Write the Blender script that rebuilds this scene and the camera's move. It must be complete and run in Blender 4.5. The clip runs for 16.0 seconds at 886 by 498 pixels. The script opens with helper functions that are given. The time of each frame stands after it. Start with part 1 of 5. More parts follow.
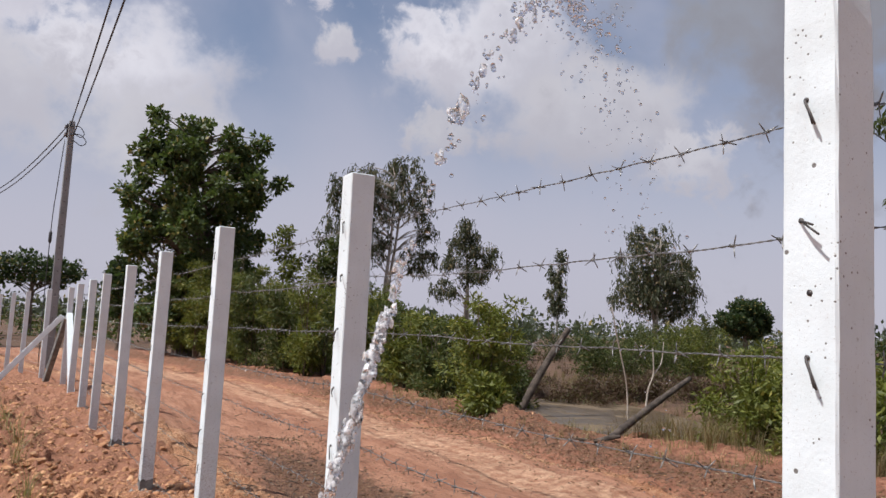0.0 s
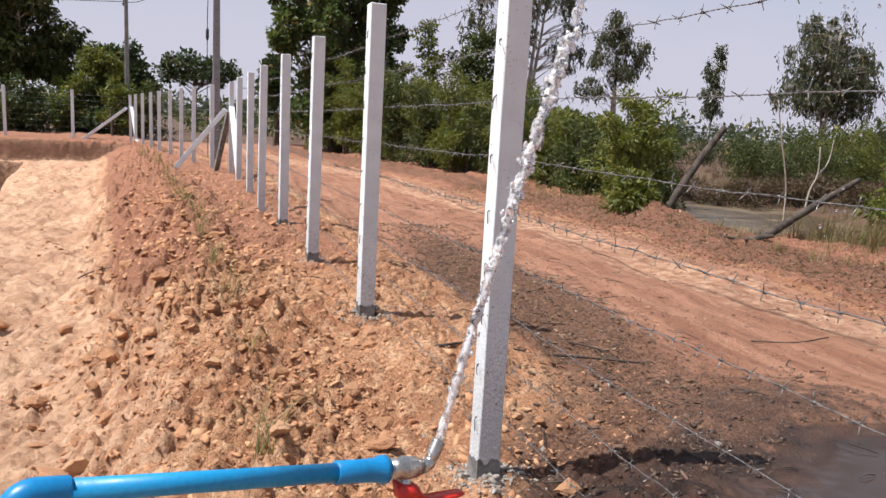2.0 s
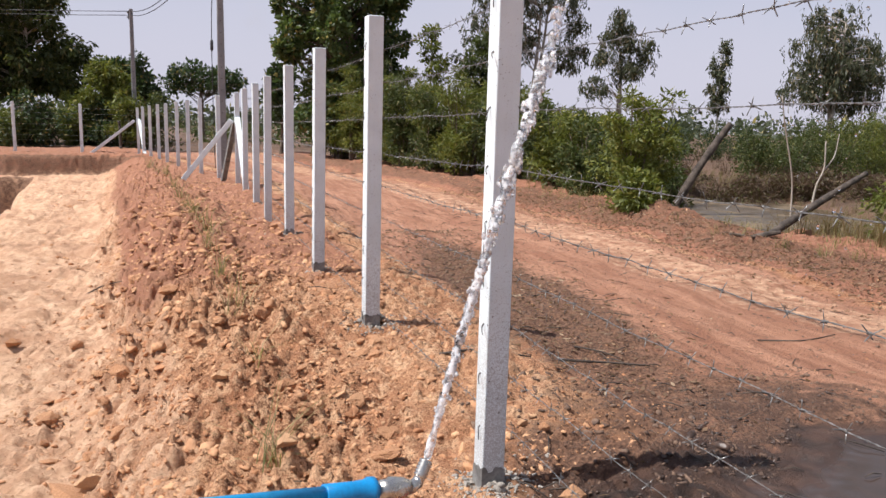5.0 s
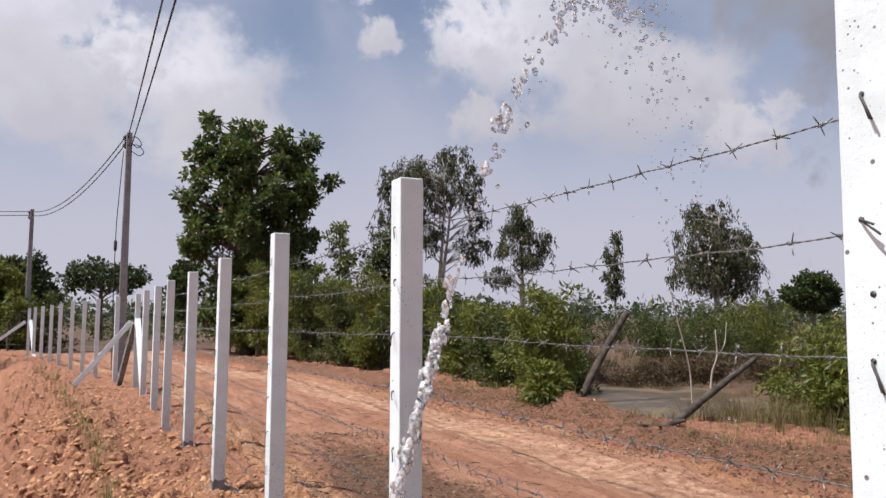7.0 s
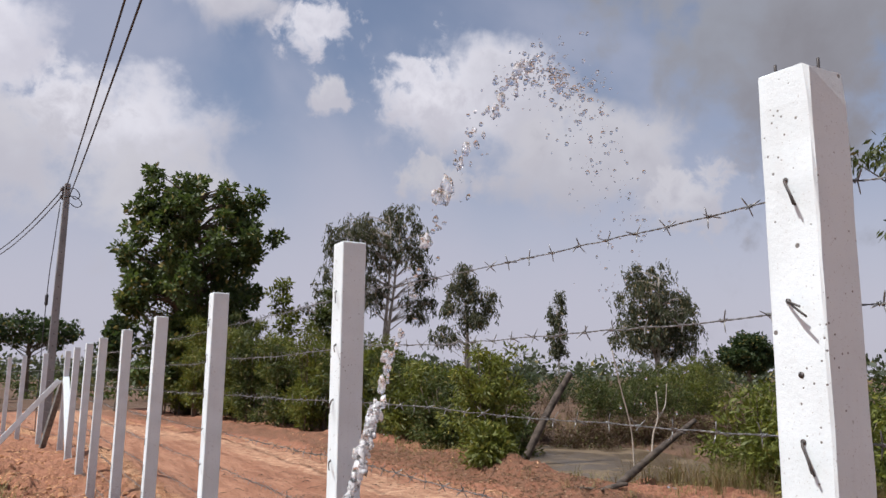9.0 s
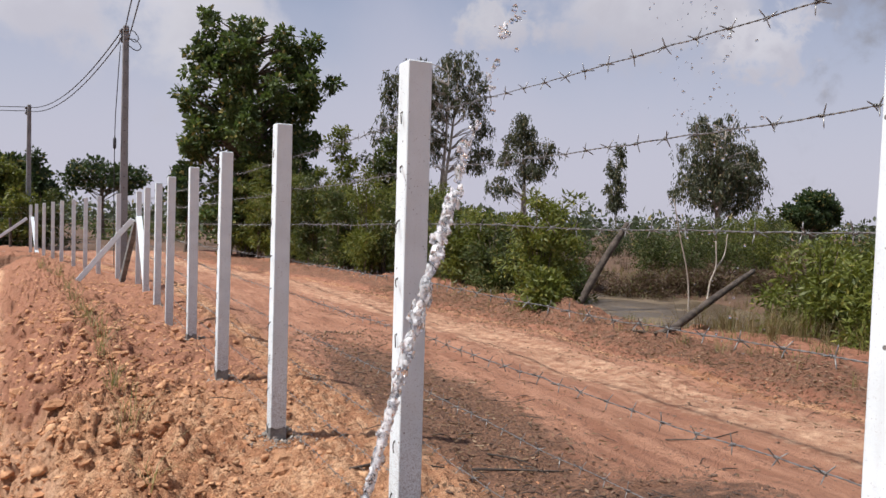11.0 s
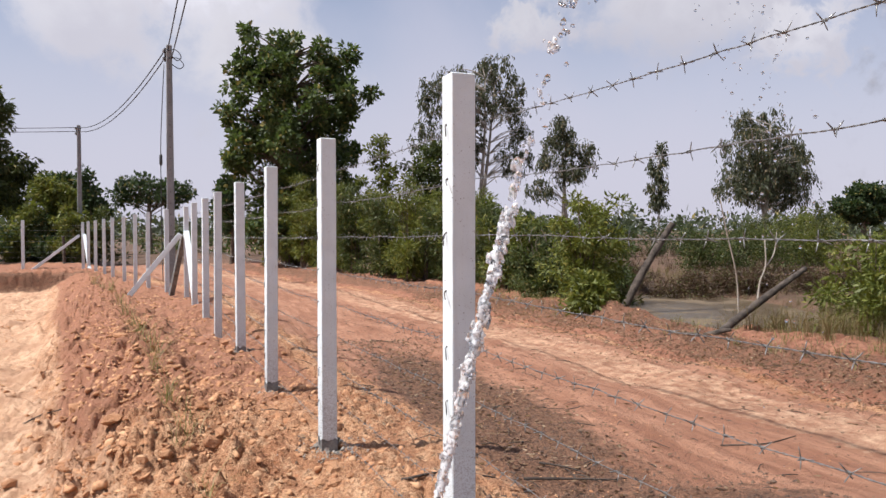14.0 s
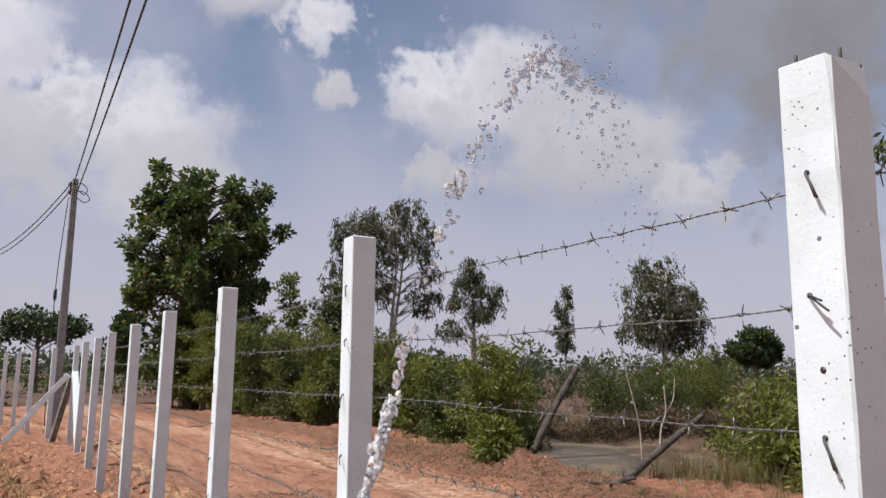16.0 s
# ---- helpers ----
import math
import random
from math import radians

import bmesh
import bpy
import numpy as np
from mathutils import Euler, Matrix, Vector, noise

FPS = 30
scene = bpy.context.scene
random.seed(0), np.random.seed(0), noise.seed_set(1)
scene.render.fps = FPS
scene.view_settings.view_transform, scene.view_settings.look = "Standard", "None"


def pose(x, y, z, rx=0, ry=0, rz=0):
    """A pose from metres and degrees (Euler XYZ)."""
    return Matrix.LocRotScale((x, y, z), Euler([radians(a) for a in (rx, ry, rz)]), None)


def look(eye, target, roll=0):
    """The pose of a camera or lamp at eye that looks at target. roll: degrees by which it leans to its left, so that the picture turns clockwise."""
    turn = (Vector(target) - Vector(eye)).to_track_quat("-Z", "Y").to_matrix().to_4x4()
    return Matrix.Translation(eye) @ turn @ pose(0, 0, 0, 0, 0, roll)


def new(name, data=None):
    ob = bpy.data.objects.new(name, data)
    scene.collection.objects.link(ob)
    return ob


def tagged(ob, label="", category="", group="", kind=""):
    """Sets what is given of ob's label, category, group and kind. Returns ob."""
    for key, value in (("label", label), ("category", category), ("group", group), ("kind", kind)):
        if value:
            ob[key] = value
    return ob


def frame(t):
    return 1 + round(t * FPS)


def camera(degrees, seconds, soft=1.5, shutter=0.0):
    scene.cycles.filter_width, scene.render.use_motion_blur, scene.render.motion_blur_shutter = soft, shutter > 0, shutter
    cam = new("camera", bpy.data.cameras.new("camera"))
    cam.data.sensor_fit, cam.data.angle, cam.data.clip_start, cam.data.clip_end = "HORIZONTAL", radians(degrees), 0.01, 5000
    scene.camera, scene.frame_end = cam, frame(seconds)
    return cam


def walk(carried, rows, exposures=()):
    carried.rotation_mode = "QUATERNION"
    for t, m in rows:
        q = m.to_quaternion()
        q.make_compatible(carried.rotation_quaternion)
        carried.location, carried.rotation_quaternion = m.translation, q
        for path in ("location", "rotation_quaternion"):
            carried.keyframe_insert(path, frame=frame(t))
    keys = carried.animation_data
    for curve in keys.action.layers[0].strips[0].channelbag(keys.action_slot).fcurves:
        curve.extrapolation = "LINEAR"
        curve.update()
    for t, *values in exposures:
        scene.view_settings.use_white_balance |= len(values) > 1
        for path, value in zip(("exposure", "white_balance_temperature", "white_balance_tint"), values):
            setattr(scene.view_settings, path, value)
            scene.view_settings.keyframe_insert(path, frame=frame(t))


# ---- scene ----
cam = camera(61.9, 16.0)
PATH = [
    (0, (-1.044, -2.384, 1.337), (-0.033, -0.672, 1.553), 2.6),
    (0.5, (-1.058, -2.362, 1.266), (-0.133, -0.590, 1.299), 3.3),
    (1, (-1.07, -2.368, 1.249), (-0.237, -0.555, 1.113), 3.6),
    (1.5, (-1.076, -2.358, 1.233), (-0.324, -0.522, 0.974), 3.4),
    (2, (-1.084, -2.346, 1.216), (-0.392, -0.499, 0.884), 3.2),
    (2.5, (-1.091, -2.361, 1.216), (-0.441, -0.508, 0.834), 2.8),
    (3, (-1.1, -2.362, 1.206), (-0.477, -0.507, 0.79), 2.5),
    (3.2, (-1.106, -2.363, 1.195), (-0.489, -0.508, 0.772), 2.4),
    (5.3, (-1.053, -2.39, 1.257), (-0.361, -0.531, 0.988), 1.2),
    (5.5, (-1.059, -2.403, 1.256), (-0.341, -0.549, 1.042), 1.1),
    (6, (-1.054, -2.396, 1.298), (-0.279, -0.554, 1.219), 0.8),
    (6.5, (-1.055, -2.399, 1.338), (-0.223, -0.581, 1.405), 0.6),
    (7, (-1.044, -2.395, 1.381), (-0.157, -0.612, 1.562), 0.1),
    (7.5, (-1.053, -2.411, 1.382), (-0.12, -0.664, 1.658), 0.1),
    (8, (-1.031, -2.401, 1.409), (-0.046, -0.692, 1.742), 0.3),
    (8.2, (-1.031, -2.405, 1.411), (-0.028, -0.710, 1.761), 0.4),
    (10.3, (-1.032, -2.376, 1.37), (-0.036, -0.647, 1.518), 1.3),
    (10.5, (-1.038, -2.376, 1.348), (-0.072, -0.628, 1.434), 1.5),
    (11, (-1.041, -2.346, 1.309), (-0.149, -0.557, 1.246), 1.6),
    (11.5, (-1.05, -2.338, 1.287), (-0.229, -0.523, 1.107), 1.3),
    (12, (-1.059, -2.334, 1.261), (-0.291, -0.503, 1.017), 0.8),
    (12.5, (-1.064, -2.33, 1.265), (-0.324, -0.488, 1.016), 0.3),
    (13, (-1.063, -2.328, 1.291), (-0.323, -0.482, 1.083), -0.1),
    (13.5, (-1.058, -2.338, 1.307), (-0.302, -0.491, 1.168), -0.2),
    (14, (-1.062, -2.333, 1.332), (-0.27, -0.497, 1.281), -0.1),
    (14.5, (-1.055, -2.346, 1.346), (-0.221, -0.529, 1.397), 0.2),
    (15, (-1.053, -2.334, 1.373), (-0.164, -0.549, 1.529), 0.3),
    (15.5, (-1.043, -2.373, 1.407), (-0.101, -0.626, 1.655), 0.2),
    (16, (-1.037, -2.378, 1.41), (-0.045, -0.671, 1.731), 0.4),
]
EXPOSURES = ((0, 0.17), (1, 0.31), (2, 0.47), (3, 0.53), (5.5, 0.47), (6.5, 0.33), (7.5, 0.25), (8.2, 0.2), (10.5, 0.23), (11.5, 0.38), (12.5, 0.50), (13.5, 0.52), (14.5, 0.39), (15.5, 0.22), (16, 0.17))
walk(cam, [(t, look(eye, target, roll)) for t, eye, target, roll in PATH], EXPOSURES)

# ---- daylight ----
SUN_WAY = Vector((1.2, -0.1, -1.95)).normalized()
sun = new("sun", bpy.data.lights.new("sun", "SUN"))
sun.data.energy, sun.data.angle, sun.data.color = 4.75, radians(0.6), (1.0, 0.975, 0.945)
sun.matrix_world = look(-SUN_WAY * 60, (0, 0, 0))

world = bpy.data.worlds.new("sky")
scene.world = world
world.use_nodes = True
wt = world.node_tree
wt.nodes.clear()


def mth(tree, op, a, b=0.0, clamp=False):
    n = tree.nodes.new("ShaderNodeMath")
    n.operation, n.use_clamp = op, clamp
    for k, v in enumerate((a, b)):
        if isinstance(v, (int, float)):
            n.inputs[k].default_value = v
        else:
            tree.links.new(v, n.inputs[k])
    return n.outputs[0]


def ramp(tree, v, lo, hi, a=0.0, b=1.0):
    n = tree.nodes.new("ShaderNodeMapRange")
    n.interpolation_type = "SMOOTHSTEP"
    tree.links.new(v, n.inputs[0])
    for k, q in zip((1, 2, 3, 4), (lo, hi, a, b)):
        n.inputs[k].default_value = q
    return n.outputs[0]


def mixc(tree, fac, a, b, how="MIX"):
    n = tree.nodes.new("ShaderNodeMix")
    n.data_type, n.blend_type = "RGBA", how
    for k, v in ((0, fac), (6, a), (7, b)):
        if isinstance(v, (int, float)):
            n.inputs[k].default_value = v
        elif isinstance(v, tuple):
            n.inputs[k].default_value = (*v, 1)
        else:
            tree.links.new(v, n.inputs[k])
    return n.outputs[2]


def fbm(tree, vec, scale, detail=6, rough=0.55, distortion=0.0):
    n = tree.nodes.new("ShaderNodeTexNoise")
    n.inputs["Scale"].default_value, n.inputs["Detail"].default_value = scale, detail
    n.inputs["Roughness"].default_value, n.inputs["Distortion"].default_value = rough, distortion
    if vec is not None:
        tree.links.new(vec, n.inputs["Vector"])
    return n.outputs[0]


sky = wt.nodes.new("ShaderNodeTexSky")
sky.sky_type, sky.sun_disc = "NISHITA", False
sky.sun_elevation, sky.sun_rotation = radians(58), radians(-90)
sky.air_density, sky.dust_density, sky.ozone_density = 1.0, 1.5, 1.5
direction = wt.nodes.new("ShaderNodeTexCoord").outputs["Generated"]
axes = wt.nodes.new("ShaderNodeSeparateXYZ")
wt.links.new(direction, axes.inputs[0])
AZ = mth(wt, "MULTIPLY", mth(wt, "ARCTAN2", axes.outputs[0], axes.outputs[1]), 57.3)
EL = mth(wt, "MULTIPLY", mth(wt, "ARCSINE", axes.outputs[2]), 57.3)
puff = fbm(wt, direction, 9.0, 9, 0.56, 0.15)
billow = fbm(wt, direction, 21.0, 6, 0.6, 0.4)
veil = fbm(wt, direction, 3.2, 5, 0.5, 0.3)
clear = mixc(wt, 1.0, sky.outputs[0], (0.098, 0.10, 0.104), "MULTIPLY")
tone = mixc(wt, ramp(wt, veil, 0.34, 0.70, 0.18, 0.72), clear, (0.45, 0.465, 0.58))
tone = mixc(wt, ramp(wt, EL, 24.0, 3.0, 0.0, 0.9), tone, (0.525, 0.515, 0.615))
# clouds: azimuth from the road's line, elevation, half sizes in degrees, light and shaded tones
CLOUDS = (
    (55.0, 25.5, 12.0, 11.0, 0.34, 0.26), (68.0, 30.0, 16.0, 14.0, 0.34, 0.25),
    (34.0, 20.8, 7.4, 4.8, 0.76, 0.50), (29.5, 21.5, 3.6, 3.2, 0.78, 0.55), (44.0, 16.5, 8.5, 4.2, 0.60, 0.46), (49.5, 13.2, 3.4, 2.6, 0.62, 0.48),
    (7.0, 17.2, 7.0, 4.2, 0.78, 0.50), (2.5, 18.0, 4.0, 3.0, 0.76, 0.5), (9.0, 12.0, 9.0, 4.6, 0.60, 0.47), (-4.0, 21.5, 5.0, 4.8, 0.84, 0.6), (-3.0, 15.0, 6.0, 4.0, 0.62, 0.5),
    (20.2, 25.8, 3.2, 2.6, 0.78, 0.58), (13.5, 27.8, 5.4, 2.6, 0.66, 0.5), (21.4, 21.4, 1.9, 1.8, 0.62, 0.52), (30.0, 15.0, 3.4, 1.6, 0.56, 0.48),
    # broad dark pair at 125 and 205: out of view, added to dim fill light
    (-26.0, 30.0, 14.0, 8.0, 0.75, 0.5), (125.0, 30.0, 60.0, 26.0, 0.34, 0.24), (205.0, 34.0, 50.0, 26.0, 0.36, 0.26), (-95.0, 24.0, 25.0, 8.0, 0.7, 0.5),
)
rag = mth(wt, "ADD", mth(wt, "MULTIPLY", mth(wt, "SUBTRACT", puff, 0.5), 2.6), mth(wt, "MULTIPLY", mth(wt, "SUBTRACT", billow, 0.5), 0.7))
fine_rag = mth(wt, "ADD", mth(wt, "MULTIPLY", rag, 0.55), mth(wt, "MULTIPLY", mth(wt, "SUBTRACT", fbm(wt, direction, 30.0, 7, 0.6, 0.3), 0.5), 3.0))
for az, el, ra, re, light, shade in CLOUDS:
    torn = rag if ra > 4.5 else fine_rag
    u = mth(wt, "DIVIDE", mth(wt, "SUBTRACT", AZ, az), ra)
    v = mth(wt, "DIVIDE", mth(wt, "SUBTRACT", EL, el), re)
    d = mth(wt, "SQRT", mth(wt, "ADD", mth(wt, "MULTIPLY", u, u), mth(wt, "MULTIPLY", v, v)))
    dense = ramp(wt, mth(wt, "ADD", d, torn), 1.22, 0.52, 0.0, 0.92)
    lit = ramp(wt, mth(wt, "ADD", mth(wt, "ADD", mth(wt, "MULTIPLY", v, 0.55), mth(wt, "MULTIPLY", u, -0.25)), torn), -0.65, 0.55)
    tone = mixc(wt, dense, tone, mixc(wt, lit, (shade * 1.04, shade * 1.02, shade * 1.16), (light * (1.0 if light > 0.5 else 0.95), light * 0.985, light * (1.08 if light > 0.5 else 1.14))))
back = wt.nodes.new("ShaderNodeBackground")
wt.links.new(tone, back.inputs[0])
back.inputs[1].default_value = 0.87
wt.links.new(back.outputs[0], wt.nodes.new("ShaderNodeOutputWorld").inputs[0])


# ---- materials ----
def material(name):
    m = bpy.data.materials.new(name)
    m.use_nodes = True
    t = m.node_tree
    return m, t, t.nodes["Principled BSDF"]


def bump(t, bsdf, height, strength=0.4, distance=0.01):
    b = t.nodes.new("ShaderNodeBump")
    b.inputs["Strength"].default_value, b.inputs["Distance"].default_value = strength, distance
    t.links.new(height, b.inputs["Height"])
    t.links.new(b.outputs[0], bsdf.inputs["Normal"])


def coords(t, kind="Object"):
    return t.nodes.new("ShaderNodeTexCoord").outputs[kind]


def mottled(name, dark, light, scale=8.0, rough=0.8, relief=0.3, metal=0.0, fine=60.0, distance=0.004):
    m, t, b = material(name)
    v = coords(t)
    broad, grain = fbm(t, v, scale, 5), fbm(t, v, fine, 4, 0.65)
    c = mixc(t, ramp(t, broad, 0.3, 0.7), dark, light)
    c = mixc(t, ramp(t, grain, 0.35, 0.75, 0.0, 0.45), c, tuple(q * 0.62 for q in dark))
    t.links.new(c, b.inputs["Base Color"])
    t.links.new(ramp(t, grain, 0.2, 0.8, max(0.02, rough - 0.12), min(1.0, rough + 0.1)), b.inputs["Roughness"])
    b.inputs["Metallic"].default_value = metal
    bump(t, b, mth(t, "ADD", broad, grain), relief, distance)
    return m


def leafy(name, dark, light, dry=(0.25, 0.2, 0.06), dryness=0.06):
    m, t, b = material(name)
    r = t.nodes.new("ShaderNodeNewGeometry").outputs["Random Per Island"]
    c = mixc(t, r, dark, light)
    c = mixc(t, ramp(t, fbm(t, coords(t), 0.9, 3), 0.35, 0.7, 0.0, 0.55), c, tuple(q * 0.72 for q in dark))
    c = mixc(t, ramp(t, r, 1.0 - dryness - 0.02, 1.0 - dryness + 0.02), c, dry)
    t.links.new(c, b.inputs["Base Color"])
    b.inputs["Roughness"].default_value = 0.55
    b.inputs["Specular IOR Level"].default_value = 0.35
    thin = t.nodes.new("ShaderNodeBsdfTranslucent")
    t.links.new(mixc(t, 0.5, c, (light[0] * 1.6, light[1] * 1.7, light[2])), thin.inputs[0])
    mix = t.nodes.new("ShaderNodeMixShader")
    mix.inputs[0].default_value = 0.28
    t.links.new(b.outputs[0], mix.inputs[1])
    t.links.new(thin.outputs[0], mix.inputs[2])
    t.links.new(mix.outputs[0], t.nodes["Material Output"].inputs[0])
    return m


def attr(t, name):
    n = t.nodes.new("ShaderNodeAttribute")
    n.attribute_name = name
    return n.outputs["Fac"]


def ground_material():
    m, t, b = material("red_earth")
    v = coords(t)
    stretched = t.nodes.new("ShaderNodeMapping")
    stretched.inputs["Scale"].default_value = (1.0, 0.12, 1.0)
    t.links.new(v, stretched.inputs[0])
    n1, n2, n3 = fbm(t, v, 1.3, 5), fbm(t, v, 9.0, 6, 0.62), fbm(t, v, 55.0, 5, 0.7)
    ruts = fbm(t, stretched.outputs[0], 7.0, 5, 0.6)
    flecks = t.nodes.new("ShaderNodeTexVoronoi")
    flecks.inputs["Scale"].default_value = 34.0
    t.links.new(v, flecks.inputs["Vector"])
    soil = mixc(t, ramp(t, n1, 0.3, 0.7), (0.35, 0.150, 0.073), (0.54, 0.29, 0.158))
    soil = mixc(t, ramp(t, n2, 0.46, 0.64, 0.0, 0.7), soil, (0.74, 0.475, 0.285))
    # besides grain, these dark and pale specks paint in crumb shade and highlights
    soil = mixc(t, ramp(t, n3, 0.50, 0.62, 0.0, 0.75), soil, (0.16, 0.062, 0.029))
    n4 = fbm(t, v, 170.0, 4, 0.75)
    soil = mixc(t, ramp(t, n4, 0.51, 0.63, 0.0, 0.72), soil, (0.14, 0.053, 0.024))
    soil = mixc(t, ramp(t, n4, 0.46, 0.33, 0.0, 0.6), soil, (0.78, 0.505, 0.30))
    soil = mixc(t, ramp(t, flecks.outputs["Distance"], 0.16, 0.06, 0.0, 0.4), soil, (0.55, 0.345, 0.205))
    road = mixc(t, ramp(t, ruts, 0.34, 0.66), (0.285, 0.128, 0.076), (0.435, 0.222, 0.138))
    road = mixc(t, ramp(t, n2, 0.52, 0.75, 0.0, 0.5), road, (0.25, 0.117, 0.071))
    road = mixc(t, ramp(t, n4, 0.52, 0.7, 0.0, 0.4), road, (0.16, 0.075, 0.045))
    road = mixc(t, ramp(t, n3, 0.52, 0.76, 0.0, 0.5), road, (0.18, 0.085, 0.052))
    road = mixc(t, ramp(t, fbm(t, stretched.outputs[0], 26.0, 5, 0.7), 0.52, 0.66, 0.0, 0.6), road, (0.19, 0.09, 0.058))
    sand = mixc(t, ramp(t, n2, 0.3, 0.7), (0.49, 0.28, 0.168), (0.71, 0.465, 0.305))
    sand = mixc(t, ramp(t, n1, 0.42, 0.66, 0.0, 0.5), sand, (0.36, 0.185, 0.105))
    sand = mixc(t, ramp(t, n3, 0.52, 0.74, 0.0, 0.6), sand, (0.31, 0.155, 0.085))
    # litter's dark tone doubles as painted shade on the pit's steep faces
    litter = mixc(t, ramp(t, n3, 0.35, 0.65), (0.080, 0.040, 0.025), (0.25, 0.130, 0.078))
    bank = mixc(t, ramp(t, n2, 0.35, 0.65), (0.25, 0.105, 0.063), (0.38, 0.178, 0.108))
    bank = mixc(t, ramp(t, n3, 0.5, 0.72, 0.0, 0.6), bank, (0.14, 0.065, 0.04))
    field = mixc(t, ramp(t, n1, 0.35, 0.65), (0.085, 0.050, 0.033), (0.15, 0.085, 0.055))
    field = mixc(t, ramp(t, n2, 0.5, 0.7, 0.0, 0.6), field, (0.06, 0.062, 0.026))
    mud = mixc(t, ramp(t, n2, 0.35, 0.65), (0.034, 0.020, 0.015), (0.085, 0.043, 0.028))
    c = soil
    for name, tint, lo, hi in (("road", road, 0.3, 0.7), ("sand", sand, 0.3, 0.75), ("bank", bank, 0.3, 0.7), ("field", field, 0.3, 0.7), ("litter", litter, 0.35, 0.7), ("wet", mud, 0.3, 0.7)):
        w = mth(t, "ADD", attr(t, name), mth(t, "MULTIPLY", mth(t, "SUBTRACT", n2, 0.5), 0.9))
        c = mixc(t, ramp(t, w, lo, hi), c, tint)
    c = mixc(t, ramp(t, attr(t, "pool"), 0.4, 0.8, 0.0, 0.85), c, (0.046, 0.033, 0.028))
    t.links.new(c, b.inputs["Base Color"])
    wet, pool = attr(t, "wet"), attr(t, "pool")
    dry = ramp(t, wet, 0.3, 0.9, 0.93, 0.5)
    t.links.new(mth(t, "SUBTRACT", dry, ramp(t, pool, 0.45, 0.8, 0.0, 0.44)), b.inputs["Roughness"])
    b.inputs["Specular IOR Level"].default_value = 0.35
    h = mth(t, "ADD", mth(t, "MULTIPLY", n2, 1.0), mth(t, "MULTIPLY", n3, 0.6))
    h = mth(t, "ADD", h, mth(t, "MULTIPLY", n4, 0.4))
    h = mth(t, "ADD", h, mth(t, "MULTIPLY", ramp(t, flecks.outputs["Distance"], 0.3, 0.0), 0.35))
    h = mth(t, "MULTIPLY", h, ramp(t, pool, 0.2, 0.7, 1.0, 0.02))
    bump(t, b, h, 0.9, 0.032)
    return m


def clod_material():
    m, t, b = material("dry_clay_clods")
    v = coords(t)
    r = t.nodes.new("ShaderNodeNewGeometry").outputs["Random Per Island"]
    n2, n3 = fbm(t, v, 18.0, 5, 0.6), fbm(t, v, 90.0, 4, 0.7)
    c = mixc(t, ramp(t, n2, 0.3, 0.7), (0.38, 0.168, 0.08), (0.60, 0.325, 0.17))
    c = mixc(t, ramp(t, r, 0.6, 1.0, 0.0, 0.45), c, (0.72, 0.47, 0.27))
    c = mixc(t, ramp(t, r, 0.22, 0.0, 0.0, 0.45), c, (0.19, 0.085, 0.045))
    t.links.new(c, b.inputs["Base Color"])
    b.inputs["Roughness"].default_value = 0.95
    bump(t, b, mth(t, "ADD", n2, n3), 0.7, 0.012)
    return m


